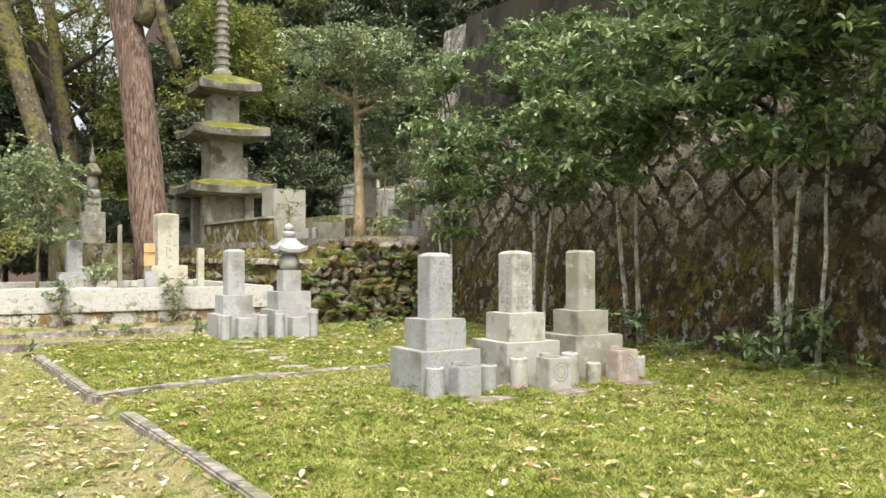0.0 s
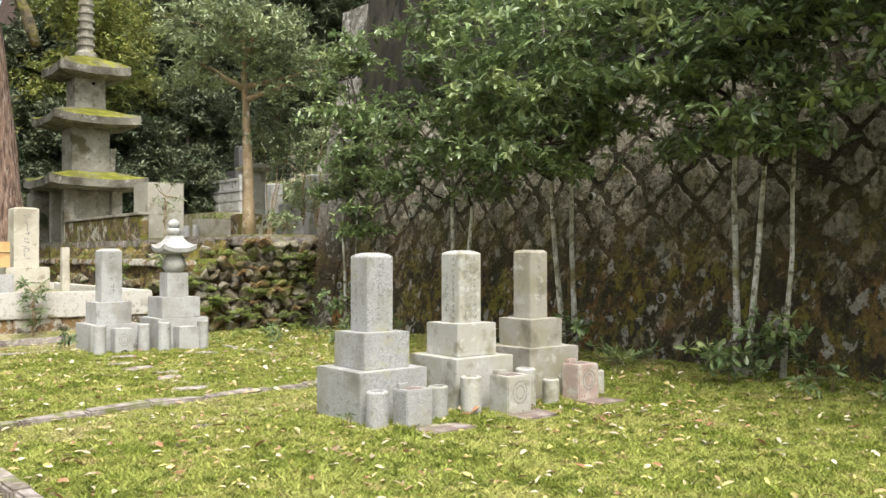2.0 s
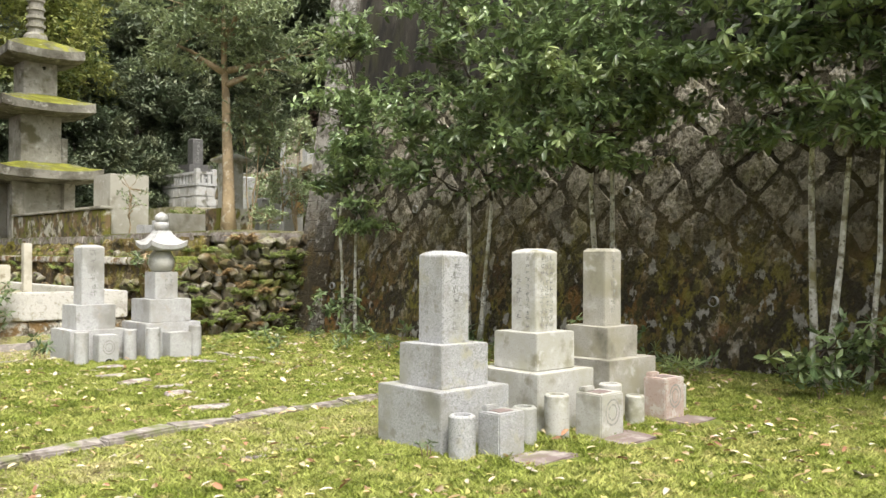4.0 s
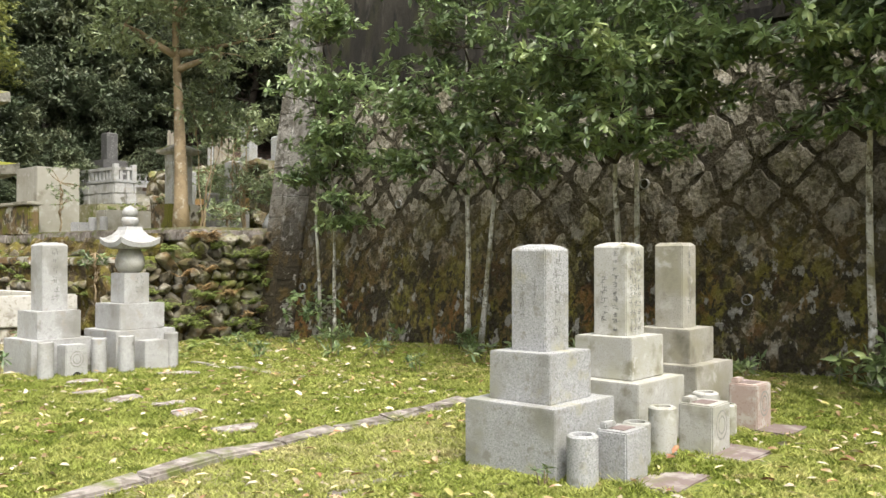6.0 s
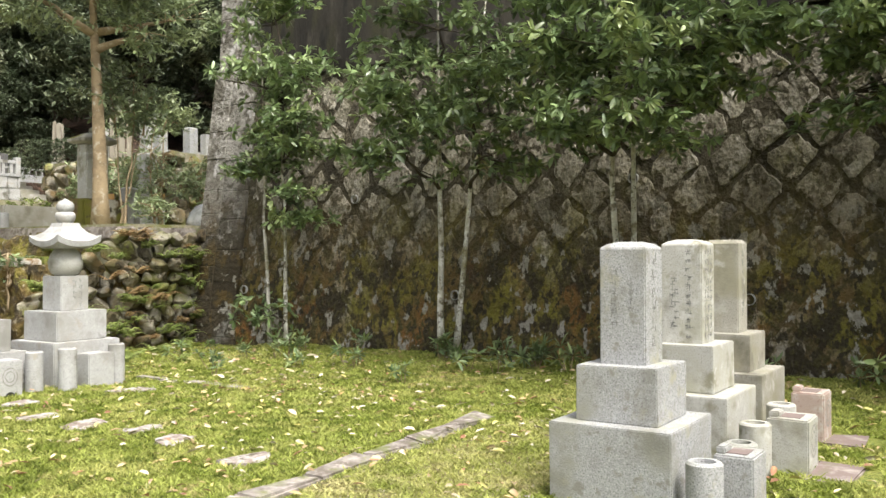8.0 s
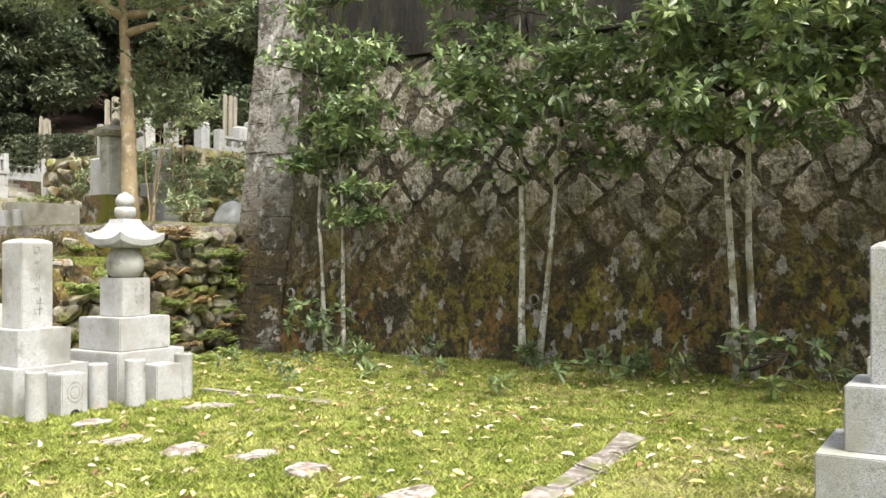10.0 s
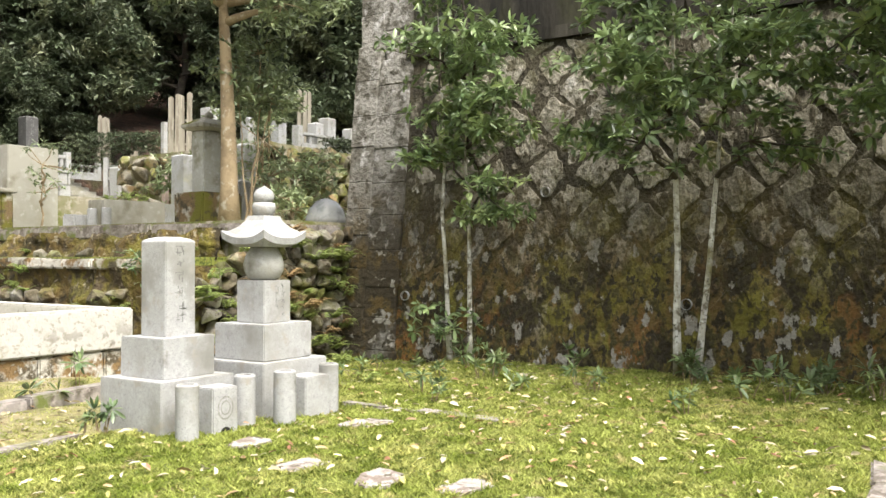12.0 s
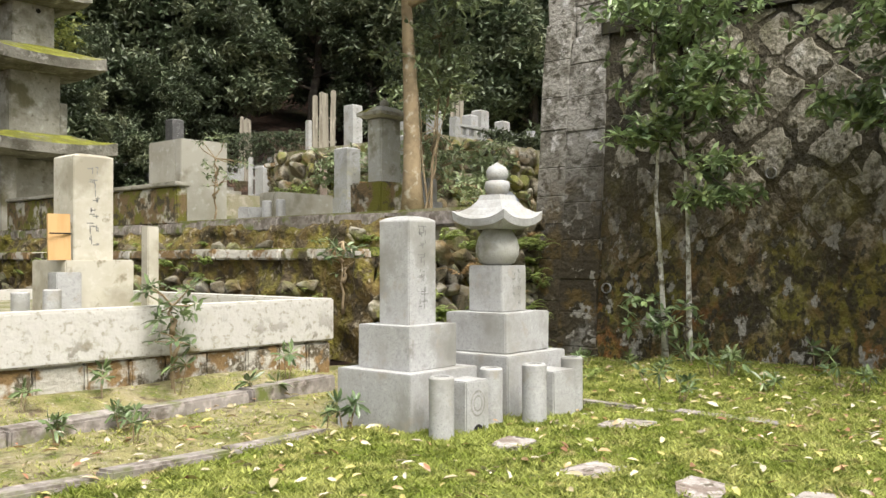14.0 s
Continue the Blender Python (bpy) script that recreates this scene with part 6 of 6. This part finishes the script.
balustrade(15.2, 18.2, 24.0, 3.88, 4.4, "pale stone balustrade on the high terrace")


def walled_plot(x0, x1, y0, y1, z0, zt):
    """A raised plot of rough-faced blocks under a stone balustrade, open at the back."""
    e = empty("walled_plot", x0, y0, z0)
    W, D, H = x1 - x0, y1 - y0, zt - z0
    part("core", block(0.06, 0.06, -0.05, W - 0.06, D, H - 0.01, 0), GRANITE, e)
    r = random.Random(44)
    rows = 3
    for k in range(rows):
        h0, h1 = H * k / rows + 0.006, H * (k + 1) / rows - 0.006
        for along, L in (("x", W), ("y", D)):
            u = 0.0
            while u < L - 0.05:
                w = min(r.uniform(0.4, 0.62), L - u)
                o = r.uniform(-0.02, 0.02)
                b = (u + 0.006, o, h0, u + w - 0.006, 0.1, h1) if along == "x" else (o, max(u, 0.1) + 0.006, h0, 0.1, u + w - 0.006, h1)
                if b[3] - b[0] > 0.03 and b[4] - b[1] > 0.03:
                    part("rough_block", block(*b, 0.025, 0.01), GRANITE_PALE, e)
                u += w
    part("footing_rail", block(-0.03, -0.03, H, W + 0.03, 0.2, H + 0.12, 0.015), GRANITE, e)
    part("footing_rail", block(-0.03, 0.203, H, 0.2, D, H + 0.12, 0.015), GRANITE, e)
    part("rail", block(0.0, 0.02, H + 0.5, W, 0.16, H + 0.62, 0.012), GRANITE_PALE, e)
    part("rail", block(0.02, 0.163, H + 0.5, 0.16, D, H + 0.62, 0.012), GRANITE_PALE, e)
    for px, py in ((0.09, 0.09), (W - 0.09, 0.09), (0.09, D - 0.1)):
        part("post", block(px - 0.1, py - 0.1, H + 0.118, px + 0.1, py + 0.1, H + 0.74, 0.012), GRANITE_PALE, e)
    for k in range(2):
        part("baluster", block(W * (k + 1) / 3 - 0.06, 0.05, H + 0.118, W * (k + 1) / 3 + 0.06, 0.13, H + 0.502, 0.008), GRANITE_PALE, e)
    y = 0.42
    while y < D - 0.3:
        part("baluster", block(0.05, y - 0.06, H + 0.118, 0.13, y + 0.06, H + 0.502, 0.008), GRANITE_PALE, e)
        y += 0.3
    tagged(e, "raised plot of pale rough blocks with a stone balustrade", "grave plot")


walled_plot(17.6, 18.55, 37.87, 43.5, 3.1, 4.4)
e = empty("stone_steps", 18.6, 36.6, 3.1)
for k in range(7):
    part("step", block(0.0, 0.45 * k, -0.05, 1.05, 0.45 * k + 0.5, 0.18 * (k + 1), 0.02, 0.01), GRANITE_BROWN, e)
tagged(e, "worn grey-brown stone steps up to the back terrace", "steps")
balustrade(18.7, 21.2, 40.1, 4.42, 5.0, "dark grey stone balustrade at the head of the steps")
plain_grave(20.5, 43.7, 4.41, 0.27, 0.62, 1.45, 2.75, DARK_STONE, "dark grey gravestone on a tall base in a walled plot", "chamfer")
plain_grave(19.4, 36.3, 3.1, 0.24, 0.32, 0.5, 1.5, GRANITE_PALE, "pale grey gravestone beside the stone steps", "chamfer")
e = empty("stone_gate", 19.5, 37.2, 3.1, -57)
for k in (0.0, 0.72):
    part("post", block(k - 0.08, -0.08, -0.05, k + 0.08, 0.08, 1.9, 0.012), GRANITE_PALE, e)
part("lintel", block(0.08, -0.06, 1.5, 0.64, 0.06, 1.62, 0.01), GRANITE_PALE, e)
part("lintel", block(0.08, -0.06, 1.1, 0.64, 0.06, 1.2, 0.01), GRANITE_PALE, e)
tagged(e, "pale stone frame of two posts behind a grave", "stone frame")
for i in range(9):
    f = i / 8
    plank(19.75 - 0.8 * f + pr.uniform(-0.04, 0.04), 36.2 - 1.5 * f + pr.uniform(-0.04, 0.04), 3.08, pr.uniform(1.5, 2.05), 0.11, 0.03, WOOD_GREY, "thin grey wooden memorial stick among the graves", "thin memorial sticks", pr.uniform(-2, 2), pr.uniform(-3, 3), -57)
for i, (f, hh, tilt) in enumerate(((0.0, 2.35, 0), (0.25, 2.45, 1), (0.5, 2.4, -1), (0.75, 2.5, 1))):
    plank(19.45 + 0.42 * f, 33.65 - 0.66 * f, 4.48, hh, 0.175, 0.03, WOOD_GREY, "tall weathered wooden memorial plank", "memorial planks behind the graves", 0, tilt, -57)
for zz in (0.7, 1.5):
    ob = finish("rail", block(-0.12, 0.02, zz, 0.72, 0.06, zz + 0.06, 0.005), WOOD_GREY)
    ob.matrix_world = pose(19.45, 33.65, 4.5, 0, 0, -57)
    tagged(ob, "thin weathered rail holding memorial planks", "rail")
ob = finish("stone_post", block(-0.08, -0.08, -0.03, 0.08, 0.08, 1.45, 0.01), GRANITE_PALE)
ob.matrix_world = pose(19.25, 33.75, 4.5)
tagged(ob, "pale square post beside the memorial planks", "stone post", "posts among the upper graves")
plain_grave(20.15, 32.55, 4.5, 0.22, 0.36, 0.4, 1.95, GRANITE_PALE, "pale gravestone beside the memorial planks")
for i in range(2):
    x, y = 22.1 + 0.22 * i, 41.4 - 0.33 * i
    plank(x, y, 4.4, 2.85 - 0.08 * i, 0.34 - 0.2 * (1 - i), 0.05, WOOD_GREY, "weathered memorial plank behind the hedge", "memorial planks behind the hedge", 0, 2 - 4 * i, -57)
for k, (x, y, h, r) in enumerate(((9.0, 22.9, 0.3, 0.08), (9.17, 22.75, 0.32, 0.08))):
    vase(x, y, UP, r, h, GRANITE_PALE, "small white stone flower vase beside the trough")
ob = finish("small_stone", block(-0.2, -0.14, -0.03, 0.2, 0.14, 0.2, 0.03, 0.02), GRANITE_PALE)
ob.matrix_world = pose(8.95, 23.25, UP, 0, 0, 12)
tagged(ob, "pale squared stone lying beside the trough", "stone block")
for i, (xx, yy, hh, hf, m) in enumerate(((16.5, 24.6, 1.2, 0.18, GRANITE_PALE), (17.4, 25.0, 1.55, 0.2, GRANITE_PALE), (15.4, 24.8, 1.2, 0.17, GRANITE), (18.2, 24.9, 1.3, 0.18, GRANITE_PALE), (14.6, 25.0, 1.1, 0.16, GRANITE))):
    plain_grave(xx, yy, 3.88, hf * 0.8, hf * 0.8 + 0.1, 0.28, hh * 0.78, m, "pale gravestone on the high terrace")
for i, xx in enumerate((16.75, 16.95, 17.12)):
    plank(xx, 25.4, 3.88, 1.9, 0.13, 0.03, WOOD_GREY, "tall weathered memorial plank on the high terrace", "memorial planks on the high terrace", 0, 1, 0)


def hedge(x0, x1, y0, y1, z0, z1, depth, seed, k):
    r = np.random.default_rng(seed)
    f = r.uniform(0, 1, k)
    c = np.stack([x0 + (x1 - x0) * f + r.uniform(-depth, depth, k), y0 + (y1 - y0) * f + r.uniform(-depth, depth, k), z0 + (z1 - z0) * r.uniform(0, 1, k) ** 0.6], 1)
    B, D, L, W = whorls(c, 7, 0.12, 0.05, r)
    ob = leaves("hedge", B, D, L, W, LEAF_DARK, r)
    tagged(ob, "clipped dark green hedge behind the graves", "hedge")


for i, (xx, yy, hh, w, n_leaf) in enumerate(((12.3, 22.1, 2.35, 0.75, 190), (12.85, 23.7, 1.2, 0.5, 130), (12.9, 25.2, 1.1, 0.5, 120), (12.0, 20.6, 0.8, 0.45, 90))):
    broadleaf("shrub", xx, yy, UP, [(0, 0, hh, 0.05, 0, 0.045), (0.1, 0.1, hh * 0.8, -0.25, 0.1, 0.035)],
              [(-w * 0.6, 0, hh, w * 0.7, 0.5, 0.3), (w * 0.6, 0.1, hh + 0.1, w * 0.7, 0.5, 0.3), (0, -0.1, hh + 0.4, w * 0.7, 0.5, 0.28), (0.1, -0.2, hh * 0.55, w * 0.5, 0.35, 0.25)],
              LEAF_GREY, BARK_TAN, (0.15, 0.055), n_leaf, 8, 700 + i, "leafy grey-green shrub with thin tan stems on the upper terrace", "shrubs among the upper graves", 1.2, 0.025)
hedge(19.1, 20.5, 38.9, 35.0, 4.45, 5.9, 0.35, 93, 900)
hedge(15.5, 19.0, 23.25, 23.25, 3.85, 4.2, 0.25, 92, 420)
# clear domed cover standing beyond the wall's end
e = empty("plastic_dome", 11.8, 20.15, 1.98)
part("cover", lathe([(0.38, 0.06), (0.37, 0.16), (0.31, 0.33), (0.2, 0.46), (0.06, 0.525), (0.0, 0.53)], 20), CLEAR, e, "clear rounded plastic cover", True)
part("rim", lathe([(0.40, -0.03), (0.41, 0.03), (0.40, 0.06), (0.30, 0.06)], 20), PVC, e, "dark rim under the cover")
tagged(e, "clear domed plastic cover standing on the terrace", "plastic cover")


build_wall_stones()
